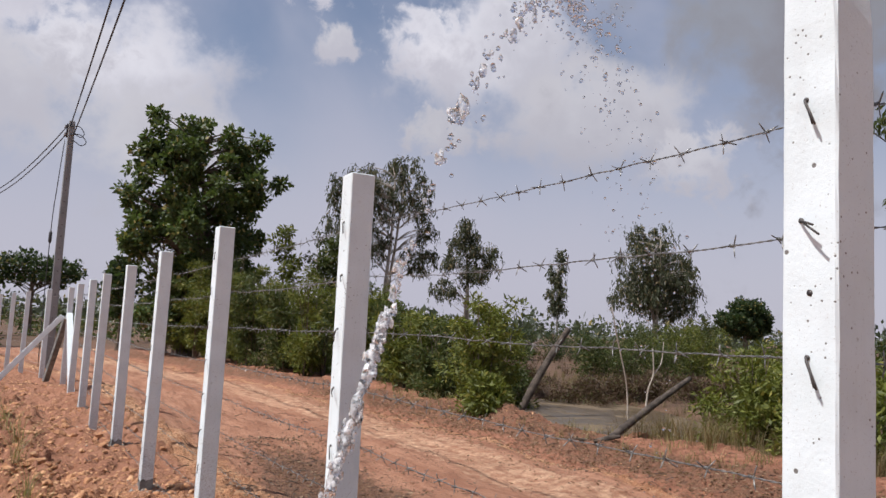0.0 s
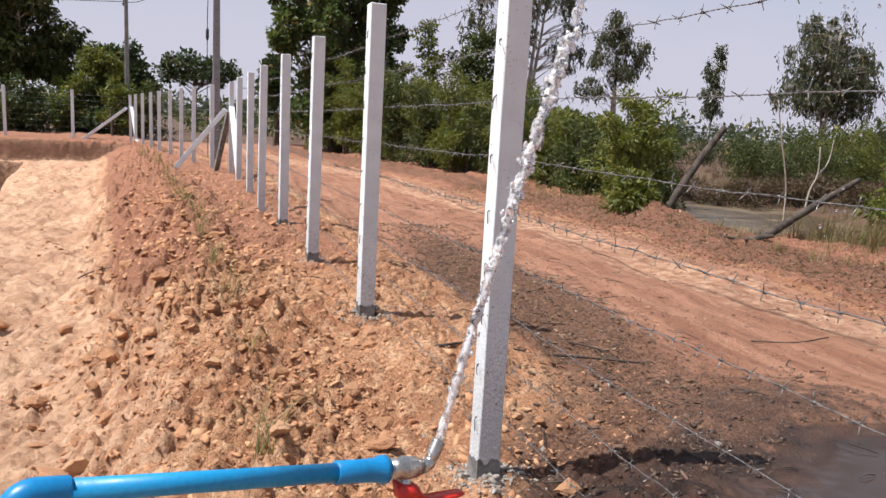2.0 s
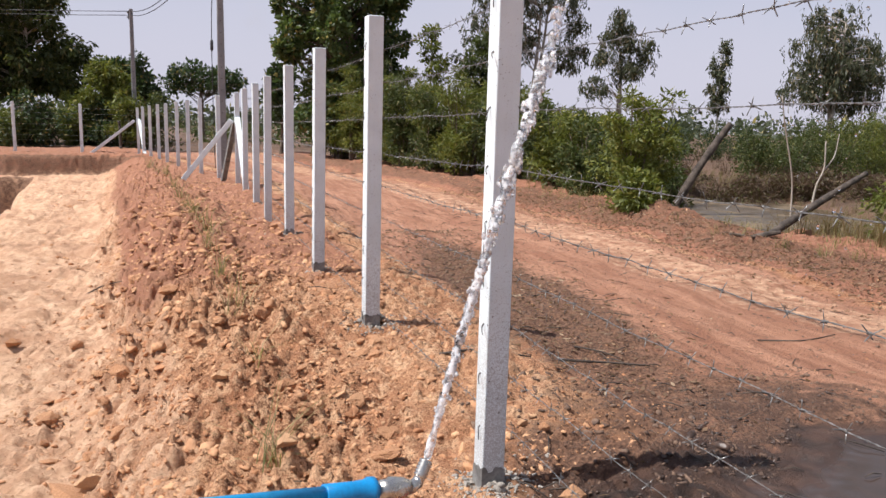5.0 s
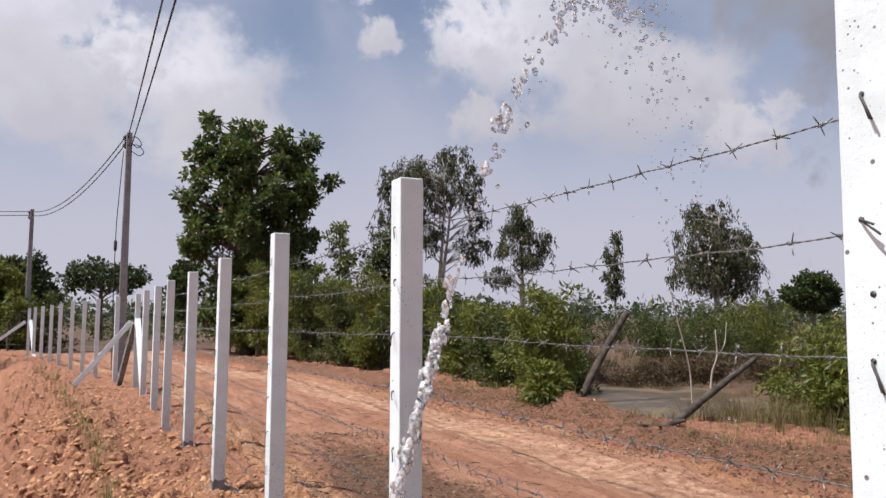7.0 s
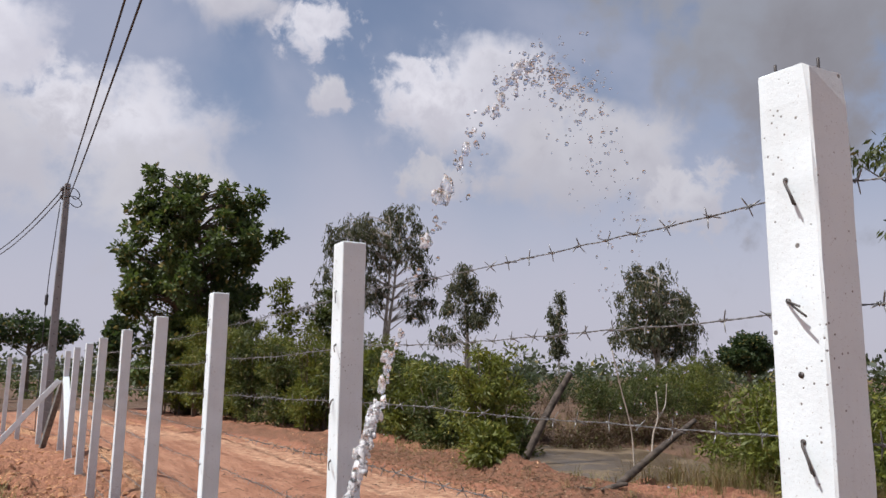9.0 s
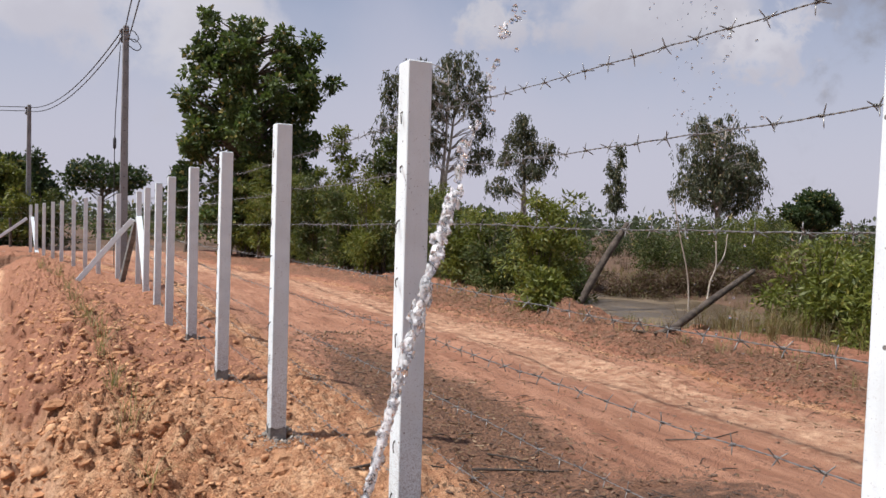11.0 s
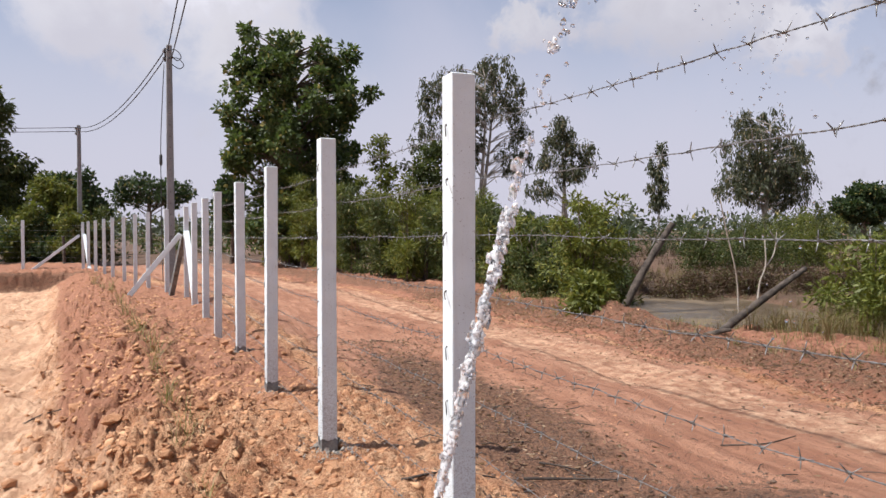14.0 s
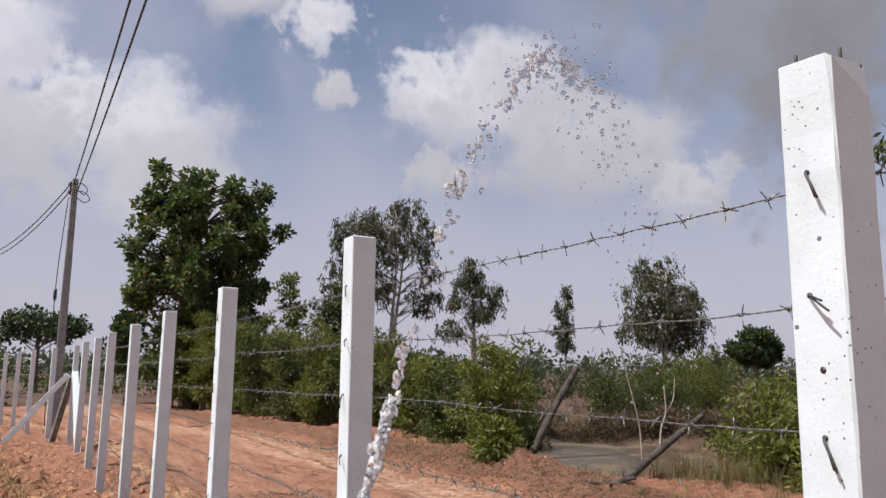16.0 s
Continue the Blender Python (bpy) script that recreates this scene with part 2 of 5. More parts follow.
def paint_material():
    """White limewash on cast concrete: pinholes, faint streaks and scuffs."""
    m, t, b = material("whitewashed_concrete")
    v = coords(t)
    r = t.nodes.new("ShaderNodeObjectInfo").outputs["Random"]
    broad, grain = fbm(t, v, 7.0, 5), fbm(t, v, 130.0, 4, 0.7)
    streak = t.nodes.new("ShaderNodeMapping")
    streak.inputs["Scale"].default_value = (30.0, 30.0, 2.2)
    t.links.new(v, streak.inputs[0])
    drips = fbm(t, streak.outputs[0], 1.0, 4)
    pits = t.nodes.new("ShaderNodeTexVoronoi")
    pits.inputs["Scale"].default_value = 26.0
    pits.inputs["Randomness"].default_value = 1.0
    t.links.new(v, pits.inputs["Vector"])
    specks = t.nodes.new("ShaderNodeTexVoronoi")
    specks.inputs["Scale"].default_value = 75.0
    t.links.new(v, specks.inputs["Vector"])
    hole = mth(t, "MULTIPLY", ramp(t, pits.outputs["Distance"], 0.115, 0.07), ramp(t, fbm(t, v, 11.0, 2), 0.47, 0.54))
    hole = mth(t, "MAXIMUM", hole, mth(t, "MULTIPLY", ramp(t, specks.outputs["Distance"], 0.16, 0.10), ramp(t, fbm(t, v, 17.0, 2), 0.52, 0.58)))
    c = mixc(t, ramp(t, broad, 0.3, 0.75), (0.70, 0.772, 0.812), (0.62, 0.685, 0.715))
    c = mixc(t, ramp(t, drips, 0.48, 0.8, 0.0, 0.35), c, (0.52, 0.545, 0.565))
    c = mixc(t, ramp(t, grain, 0.58, 0.8, 0.0, 0.35), c, (0.5, 0.49, 0.49))
    c = mixc(t, mth(t, "MULTIPLY", r, 0.12), c, (0.55, 0.53, 0.52))
    level = t.nodes.new("ShaderNodeSeparateXYZ")
    t.links.new(v, level.inputs[0])
    splash = mth(t, "ADD", fbm(t, v, 240.0, 3, 0.7), ramp(t, level.outputs[2], -0.8, -1.9, 0.0, 0.22))
    c = mixc(t, ramp(t, splash, 0.62, 0.72, 0.0, 0.6), c, (0.27, 0.25, 0.24))
    c = mixc(t, hole, c, (0.16, 0.15, 0.145))
    t.links.new(c, b.inputs["Base Color"])
    b.inputs["Roughness"].default_value = 0.82
    h = mth(t, "SUBTRACT", mth(t, "ADD", mth(t, "MULTIPLY", broad, 0.6), mth(t, "MULTIPLY", grain, 0.5)), mth(t, "MULTIPLY", hole, 1.5))
    bump(t, b, h, 0.35, 0.004)
    return m


def water_material(name, tint, rough, froth=1.0):
    m, t, b = material(name)
    b.inputs["Base Color"].default_value = (*tint, 1)
    b.inputs["Roughness"].default_value = rough
    b.inputs["IOR"].default_value = 1.33
    b.inputs["Transmission Weight"].default_value = froth
    if froth < 1:
        bubbles = ramp(t, fbm(t, coords(t), 75.0, 4, 0.7), 0.42, 0.6, froth - 0.3, 1.0)
        t.links.new(bubbles, b.inputs["Transmission Weight"])
    bump(t, b, fbm(t, coords(t), 60.0, 3), 0.3, 0.004)
    return m


def pond_material():
    m, t, b = material("murky_water")
    v = coords(t)
    scum = ramp(t, fbm(t, v, 1.6, 6, 0.6), 0.46, 0.62)
    t.links.new(mixc(t, scum, (0.085, 0.062, 0.04), (0.15, 0.112, 0.075)), b.inputs["Base Color"])
    t.links.new(ramp(t, scum, 0.0, 1.0, 0.3, 0.75), b.inputs["Roughness"])
    b.inputs["IOR"].default_value = 1.33
    b.inputs["Specular IOR Level"].default_value = 0.35
    stretch = t.nodes.new("ShaderNodeMapping")
    stretch.inputs["Scale"].default_value = (1.0, 3.0, 1.0)
    t.links.new(v, stretch.inputs[0])
    bump(t, b, fbm(t, stretch.outputs[0], 3.5, 4, 0.6), 0.5, 0.03)
    return m


M_GROUND, M_CLOD, M_PAINT = ground_material(), clod_material(), paint_material()
M_CEMENT = mottled("bare_cement", (0.11, 0.106, 0.102), (0.25, 0.245, 0.235), 14.0, 0.9, 0.6, fine=120.0)
M_MORTAR = mottled("spilled_mortar", (0.25, 0.22, 0.19), (0.46, 0.42, 0.37), 20.0, 0.95, 0.9, fine=140.0)
M_POLE = mottled("weathered_concrete", (0.19, 0.197, 0.205), (0.30, 0.308, 0.316), 1.4, 0.9, 0.4, fine=45.0)
M_WIRE = mottled("galvanised_wire", (0.155, 0.153, 0.15), (0.34, 0.336, 0.33), 40.0, 0.42, 0.2, metal=0.6)
M_TIE = mottled("dark_steel_wire", (0.05, 0.045, 0.045), (0.12, 0.105, 0.1), 60.0, 0.55, 0.2, metal=0.6)
M_CABLE = mottled("black_cable", (0.02, 0.02, 0.024), (0.045, 0.045, 0.05), 5.0, 0.6, 0.1)
M_BLUE = mottled("blue_plastic", (0.003, 0.235, 0.50), (0.005, 0.27, 0.56), 9.0, 0.46, 0.06, fine=150.0)
M_BLUE2 = mottled("blue_fitting", (0.003, 0.19, 0.44), (0.005, 0.22, 0.50), 9.0, 0.36, 0.06, fine=150.0)
M_CHROME = mottled("nickel_plated_brass", (0.42, 0.40, 0.37), (0.62, 0.60, 0.56), 30.0, 0.3, 0.15, metal=0.9)
M_RED = mottled("red_vinyl", (0.52, 0.022, 0.012), (0.62, 0.03, 0.016), 20.0, 0.35, 0.08)
M_WATER = water_material("clear_water", (0.97, 0.98, 1.0), 0.04)
M_FROTH = water_material("aerated_water", (0.93, 0.94, 0.96), 0.06, 0.93)
M_STREAM = water_material("frothy_water", (0.92, 0.93, 0.95), 0.12, 0.8)
M_POND = pond_material()
M_BARK = mottled("grey_brown_bark", (0.085, 0.062, 0.045), (0.20, 0.155, 0.115), 6.0, 0.95, 0.8, fine=40.0, distance=0.02)
M_PALE = mottled("pale_gum_bark", (0.30, 0.255, 0.21), (0.48, 0.43, 0.37), 4.0, 0.9, 0.4, fine=30.0)
M_DEAD = mottled("dead_wood", (0.034, 0.025, 0.02), (0.115, 0.088, 0.07), 8.0, 0.95, 0.9, fine=50.0, distance=0.01)
M_BROAD = leafy("broad_leaves", (0.032, 0.052, 0.016), (0.105, 0.148, 0.042))
M_GUM = leafy("gum_leaves", (0.038, 0.046, 0.024), (0.11, 0.118, 0.068), (0.22, 0.17, 0.09), 0.12)
M_BRIGHT = leafy("shrub_leaves", (0.060, 0.078, 0.014), (0.185, 0.200, 0.038), (0.24, 0.22, 0.05), 0.08)
M_MID = leafy("thicket_leaves", (0.032, 0.046, 0.013), (0.090, 0.110, 0.028), (0.2, 0.17, 0.06), 0.08)
M_DARK = leafy("dark_leaves", (0.020, 0.036, 0.013), (0.055, 0.085, 0.028))
# distance haze is mixed into this leaf colour: paler and greyer
M_FAR = leafy("hazed_leaves", (0.05, 0.065, 0.04), (0.09, 0.105, 0.06))
M_GRASS = leafy("dry_grass", (0.12, 0.085, 0.042), (0.27, 0.20, 0.10), (0.12, 0.125, 0.04), 0.2)
M_WEED = leafy("green_grass", (0.10, 0.105, 0.03), (0.25, 0.225, 0.085), (0.34, 0.27, 0.13), 0.3)
M_LEAF = leafy("fallen_leaves", (0.08, 0.044, 0.026), (0.31, 0.20, 0.12), (0.36, 0.26, 0.17), 0.1)


# ---- shaping ----
def hash2(ix, iy, s):
    n = (ix * 374761393 + iy * 668265263 + s * 982451653) & 0xFFFFFFFF
    n = ((n ^ (n >> 13)) * 1274126177) & 0xFFFFFFFF
    return ((n ^ (n >> 16)) & 0xFFFF) / 32767.5 - 1.0


def vnoise(x, y, s=0):
    x, y = np.asarray(x, float), np.asarray(y, float)
    ix, iy = np.floor(x).astype(np.int64), np.floor(y).astype(np.int64)
    fx, fy = x - ix, y - iy
    fx, fy = fx * fx * fx * (fx * (fx * 6 - 15) + 10), fy * fy * fy * (fy * (fy * 6 - 15) + 10)
    a, b = hash2(ix, iy, s), hash2(ix + 1, iy, s)
    c, d = hash2(ix, iy + 1, s), hash2(ix + 1, iy + 1, s)
    return (a + (b - a) * fx) * (1 - fy) + (c + (d - c) * fx) * fy


def turn(x, y, a):
    return x * math.cos(a) - y * math.sin(a), x * math.sin(a) + y * math.cos(a)


def layers(x, y, size, octaves, s=0, lumpy=False):
    total, amp = 0.0, 1.0
    for k in range(octaves):
        u, v = turn(x / size, y / size, 0.7 * k + 0.4)
        n = vnoise(u + 17.3 * k, v - 9.1 * k, s + k)
        total = total + amp * (np.abs(n) * 2 - 0.6 if lumpy else n)
        amp, size = amp * 0.5, size * 0.5
    return total


def step(a, b, x):
    t = np.clip((np.asarray(x, float) - a) / (b - a), 0, 1)
    return t * t * (3 - 2 * t)


def mesh_of(name, verts, faces, mat=None, smooth=False):
    me = bpy.data.meshes.new(name)
    verts = np.asarray(verts, np.float32)
    if isinstance(faces, np.ndarray):
        k, n = faces.shape[1], len(faces)
        me.vertices.add(len(verts))
        me.vertices.foreach_set("co", verts.ravel())
        me.loops.add(n * k)
        me.loops.foreach_set("vertex_index", faces.astype(np.int32).ravel())
        me.polygons.add(n)
        me.polygons.foreach_set("loop_start", np.arange(0, n * k, k, dtype=np.int32))
        me.update(calc_edges=True)
        me.validate()
    else:
        me.from_pydata([tuple(map(float, v)) for v in verts], [], [tuple(map(int, f)) for f in faces])
        me.update()
    if mat:
        me.materials.append(mat)
    if smooth:
        me.polygons.foreach_set("use_smooth", np.ones(len(me.polygons), bool))
    return me


def part(name, me, parent, label="", m=None):
    ob = new(name, me)
    ob.parent = parent
    if m is not None:
        ob.matrix_basis = m
    return tagged(ob, label)


def thing(name, place, label, category, group="", kind=""):
    ob = new(name)
    ob.empty_display_size = 0.1
    ob.location = place
    return tagged(ob, label, category, group, kind)


class Shape:
    """Gathers tubes, blobs and boxes into one mesh."""

    def __init__(self):
        self.v, self.f, self.n = [], [], 0

    def add(self, verts, faces):
        self.v.append(np.asarray(verts, float).reshape(-1, 3))
        self.f += [tuple(i + self.n for i in f) for f in faces]
        self.n += len(self.v[-1])

    def tube(self, pts, radii, sides=6, caps=True):
        pts = [Vector(p) for p in pts]
        radii = [radii] * len(pts) if isinstance(radii, (int, float)) else radii
        verts, faces, a = [], [], None
        for i, p in enumerate(pts):
            way = (pts[min(i + 1, len(pts) - 1)] - pts[max(i - 1, 0)]).normalized()
            if a is None:
                a = way.cross(Vector((0.31, 0.17, 0.93)) if abs(way.z) < 0.9 else Vector((0.9, 0.3, 0.1)))
            a = (a - way * a.dot(way)).normalized()
            b = way.cross(a)
            for k in range(sides):
                ang = 2 * math.pi * k / sides
                verts.append(p + (a * math.cos(ang) + b * math.sin(ang)) * radii[i])
        for i in range(len(pts) - 1):
            for k in range(sides):
                q = (k + 1) % sides
                faces.append((i * sides + k, i * sides + q, (i + 1) * sides + q, (i + 1) * sides + k))
        if caps:
            faces.append(tuple(range(sides))[::-1])
            faces.append(tuple((len(pts) - 1) * sides + k for k in range(sides)))
        self.add([tuple(v) for v in verts], faces)
        return self

    def mesh(self, name, mat, smooth=True):
        return mesh_of(name, np.concatenate(self.v), self.f, mat, smooth)


def bent(points, n=8):
    """A smooth line through the points."""
    p = [Vector(q) for q in points]
    p = [p[0] * 2 - p[1]] + p + [p[-1] * 2 - p[-2]]
    out = []
    for i in range(1, len(p) - 2):
        for k in range(n):
            t = k / n
            a, b, c, d = p[i - 1], p[i], p[i + 1], p[i + 2]
            out.append(0.5 * (2 * b + (c - a) * t + (2 * a - 5 * b + 4 * c - d) * t * t + (3 * b - a - 3 * c + d) * t ** 3))
    return out + [p[-2]]


def rounded_box(w, d, z0, z1, edge, cuts=1, jitter=0.0, seed=0):
    bm = bmesh.new()
    bmesh.ops.create_cube(bm, size=1)
    for v in bm.verts:
        v.co = Vector((v.co.x * w, v.co.y * d, z0 if v.co.z < 0 else z1))
    upright = [e for e in bm.edges if abs(e.verts[0].co.z - e.verts[1].co.z) > 1e-6]
    if cuts > 1:
        bmesh.ops.subdivide_edges(bm, edges=upright, cuts=cuts - 1)
    bmesh.ops.bevel(bm, geom=[e for e in bm.edges if e.calc_length() > 1e-6 and len(e.link_faces) == 2 and e.calc_face_angle(0) > 0.5], offset=edge, segments=1, affect="EDGES")
    rng = random.Random(seed)
    if jitter:
        for v in bm.verts:
            v.co += Vector((rng.uniform(-1, 1), rng.uniform(-1, 1), rng.uniform(-1, 1) * 0.5)) * jitter
    return bm


def from_bm(name, bm, mat, smooth=False):
    me = bpy.data.meshes.new(name)
    bm.to_mesh(me)
    bm.free()
    me.materials.append(mat)
    if smooth:
        me.polygons.foreach_set("use_smooth", np.ones(len(me.polygons), bool))
    return me


# ---- the lie of the land ----
BEND, CORNER = 12.25, (-2.32, 24.77)


def fence_x(y):
    return np.where(np.asarray(y) < BEND, 0.0, (np.minimum(y, 30.0) - BEND) / (CORNER[1] - BEND) * CORNER[0])


def lip(y):
    """The crest of the berm above the pit."""
    y = np.asarray(y, float)
    return np.interp(y, (-6, 2, 6, 12.4, 20, 25), (-0.62, -0.80, -0.95, -1.32, -1.95, -2.75)) + 0.09 * vnoise(y * 0.9, y * 0 + 3.3, 5) + 0.05 * vnoise(y * 3.1, y * 0, 6)


def foot(y):
    return np.where(y < 12, -1.62 - 0.086 * y, -2.65 - 0.07 * (y - 12)) + 0.16 * vnoise(y * 0.8, y * 0 + 7.7, 8) + 0.06 * vnoise(y * 2.7, y * 0, 9)


def verge(y):
    """The road's far edge."""
    return 4.15 + np.where(y > 8, -0.012 * (np.minimum(y, 24) - 8) ** 2 * 0.75, 0.0) + 0.12 * vnoise(y * 0.7, y * 0 + 1.2, 11)


def land(x, y, detail=True):
    """Height of the ground and the weights of its surfaces; litter also carries painted shade."""
    x, y = np.asarray(x, float), np.asarray(y, float)
    near = np.exp(-np.maximum(0, np.hypot(x - 1, y - 4) - 16) / 10)
    berm = -0.055 + 0.098 * step(0.1, 1.4, y) + 0.03 * step(3, 7, y)
    lipx, footx, edge, fx = lip(y), foot(y), verge(y), fence_x(y)
    inpit = step(22.5, 22.15, y + 0.2 * vnoise(x * 0.9, y * 0.9, 27))
    slope = step(lipx, footx, x) * inpit
    z = berm - 0.56 * slope
    deep = step(0, 1, (-3.3 - 0.105 * (y - 7) - x + 0.12 * vnoise(y * 0.9, x * 0.3, 29)) / 0.6) * step(21.45, 21.0, y + 0.15 * vnoise(x * 1.1, y * 0.9, 28)) * step(1.0, 4.0, y)
    z = z - 1.15 * deep
    road = step(fx + 0.45, fx + 1.3, x) * step(edge + 0.35, edge - 0.2, x)
    past = step(25.2, 26.2, y) * step(29.5, 28.5, y) * step(6.0, 3.0, x)
    road = np.maximum(road, past)
    z = z + (-0.075 - berm) * step(fx + 0.35, fx + 1.5, x)
    bank = step(edge + 0.2, edge + 1.15, x) * (1 - step(27, 29, y) * step(8, 4, x))
    z = z + 0.13 * bank * (1 + 0.5 * vnoise(x * 0.8, y * 0.8, 21)) - 0.25 * step(edge + 2.3, edge + 4.2, x)
    u, v = turn(x - 9.4, y - 9.3, -0.92)
    basin = np.sqrt((u / 4.6) ** 2 + (v / 2.4) ** 2)
    z = z - 0.62 * step(1.15, 0.7, basin)
    field = step(edge + 2.0, edge + 3.2, x)
    field = np.maximum(field, step(29.5, 31, y))
    field = np.maximum(field, step(-60, -80, x))
    sand = np.maximum(slope * (1 - deep) * step(0.75, 1.0, slope), 0.5 * step(edge - 1.5, edge - 0.9, x) * step(edge + 0.15, edge - 0.3, x))
    sand = np.maximum(sand, 0.56 * step(0.02, 0.3, slope) * (1 - deep))
    heap = np.exp(-(((x - 1.35 - 0.11 * (y - 2)) / 0.72) ** 2 + ((y - 2.9) / 3.1) ** 2) ** 1.3)
    strip = step(edge + 0.15, edge + 0.6, x) * step(edge + 1.9, edge + 1.3, x) * 0.58
    litter = np.maximum(heap * 0.95, strip)
    litter = np.maximum(litter, 0.72 * np.exp(-(((x - 1.45) / 1.15) ** 2 + ((y - 0.35) / 0.75) ** 2) ** 1.6))
    litter = np.maximum(litter, 0.84 * np.exp(-(((x - 0.46) / 0.6) ** 2 + ((y + 0.35) / 0.85) ** 2) ** 2))
    # steep end walls of the pit: their shade is painted in through litter
    cut_shade = step(21.7, 22.1, y) * step(22.9, 22.5, y) * step(-1.5, -2.3, x) + step(20.8, 21.0, y) * step(21.7, 21.5, y) * step(-4.3, -4.9, x)
    litter = np.maximum(litter, 0.62 * np.minimum(cut_shade, 1))
    wet = np.exp(-(((x - 1.33) / 1.68) ** 2 + ((y + 0.8 - 0.10 * (x - 1)) / 1.05) ** 2) ** 2.0) * (0.95 + 0.35 * layers(x, y, 0.3, 3, 33))
    wet = np.maximum(wet, 0.5 * np.exp(-(((x - 1.7) / 1.2) ** 2 + ((y - 0.35) / 0.5) ** 2)))
    pool = np.exp(-(((x - 1.85) / 0.98) ** 2 + ((y + 0.62) / 0.72) ** 2) ** 2.2) * 1.15 + 0.35 * layers(x, y, 0.45, 3, 31)
    pool = np.clip(pool, 0, 1) * (wet > 0.3)
    if detail:
        loose = (1 - 0.88 * road) * (1 - 0.6 * sand * step(0.8, 1, slope)) * (1 - 0.6 * field)
        loose = np.maximum(loose, 0.45 * heap) * (1 - 0.5 * step(lipx + 0.25, lipx + 0.6, x))
        z = z + near * 0.045 * layers(x, y, 0.9, 2, 41)
        z = z + near * loose * (1 + 0.5 * step(2.5, 5.0, y)) * (0.040 * layers(x, y, 0.28, 2, 51, True) + 0.040 * layers(x, y, 0.11, 3, 61, True) * (0.6 + 0.5 * layers(x, y, 0.6, 2, 63)) - 0.018 * np.maximum(0, layers(x, y, 0.16, 2, 67)))
        z = z + near * loose * step(6.5, 3.5, y) * 0.034 * layers(x, y, 0.055, 2, 65, True) * (0.85 + 0.6 * layers(x, y, 0.35, 2, 69))
        z = z + near * slope * (1 - slope) * 4 * (0.07 * layers(x * 0.45 + y * 0.25, y, 0.3, 3, 71, True) + 0.03 * layers(x * 0.5 + y * 0.3, y, 0.09, 3, 73, True))
        z = z + near * (deep * (1 - deep) + inpit * (1 - inpit)) * 4 * 0.09 * layers(x, y, 0.5, 3, 79, True)
        z = z + near * sand * step(0.7, 1, slope) * (0.03 * layers(x, y * 0.8, 0.45, 3, 75, True) + 0.022 * layers(x * 0.6, y, 0.14, 3, 77, True))
        z = z + near * road * (0.010 * layers(x, y * 0.15, 0.16, 3, 81) + 0.006 * layers(x, y, 0.07, 2, 83, True))
        z = z + 0.2 * np.exp(-((x - 5.42) ** 2 + (y - 6.55) ** 2) / 0.05) + 0.10 * np.exp(-((x - 5.7) ** 2 / 0.15 + (y - 6.2) ** 2 / 0.1))
        z = z * (1 - pool * 0.93) + pool * 0.93 * -0.105
        z = z + (1 - near) * 0.25 * layers(x, y, 22.0, 2, 91) * step(60, 200, np.hypot(x, y))
    # bank's red-brown on the pit walls also deepens their shade by colour
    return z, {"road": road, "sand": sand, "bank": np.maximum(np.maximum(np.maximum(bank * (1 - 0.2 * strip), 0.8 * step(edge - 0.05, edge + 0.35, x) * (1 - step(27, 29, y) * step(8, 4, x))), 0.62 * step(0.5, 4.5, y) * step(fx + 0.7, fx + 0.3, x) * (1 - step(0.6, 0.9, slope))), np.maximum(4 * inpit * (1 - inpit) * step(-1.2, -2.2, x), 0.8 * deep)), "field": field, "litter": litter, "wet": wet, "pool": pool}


def gz(x, y):
    return float(land(np.array([x]), np.array([y]))[0][0])


def spread(fine, lo, hi, reach):
    out = [np.arange(a, b, s) for a, b, s in fine]
    out = np.concatenate(out)
    grow = reach * (np.geomspace(1, 400, 34) - 1) / 399
    return np.concatenate([(lo - grow[1:])[::-1], out, hi + grow])


def build_ground():
    xs = spread(((-7, -4.2, 0.07), (-4.2, -2.2, 0.035), (-2.2, 1.2, 0.0142), (1.2, 2.4, 0.027), (2.4, 7.0, 0.062), (7.0, 14.0, 0.16)), -7, 14.0, 3000)
    ys = spread(((-3.0, -0.9, 0.05), (-0.9, 2.8, 0.0142), (2.8, 4.6, 0.022), (4.6, 10, 0.05), (10, 20.8, 0.16), (20.8, 22.8, 0.06), (22.8, 30, 0.19)), -3.0, 30, 3000)
    X, Y = np.meshgrid(xs, ys)
    z, weights = land(X.ravel(), Y.ravel())
    nx, ny = len(xs), len(ys)
    i = (np.arange(ny - 1)[:, None] * nx + np.arange(nx - 1)[None, :]).ravel()
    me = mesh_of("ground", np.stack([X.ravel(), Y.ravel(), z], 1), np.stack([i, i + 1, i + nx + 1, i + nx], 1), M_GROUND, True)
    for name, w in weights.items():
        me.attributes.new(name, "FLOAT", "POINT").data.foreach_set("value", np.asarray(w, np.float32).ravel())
    tagged(new("ground", me), "red clay berm, rutted dirt road, dug pit and fields", "ground", kind="structure")


build_ground()


def build_pond():
    verts, faces, n, rings = [(9.4, 9.3, -0.36)], [], 32, 6
    for j in range(1, rings + 1):
        for k in range(n):
            a = 6.28319 * k / n
            u, v = turn(5.2 * j / rings * math.cos(a), 2.9 * j / rings * math.sin(a), 0.92)
            verts.append((9.4 + u, 9.3 + v, -0.36))
    for j in range(rings - 1):
        for k in range(n):
            p, q = 1 + j * n, 1 + (k + 1) % n + j * n
            faces.append((p + k, p + k + n, q + n, q))
    faces += [(0, 1 + k, 1 + (k + 1) % n) for k in range(n)]
    tagged(new("water", mesh_of("water", verts, faces, M_POND)), "murky brown pond water beside the road", "pond", kind="structure")


build_pond()


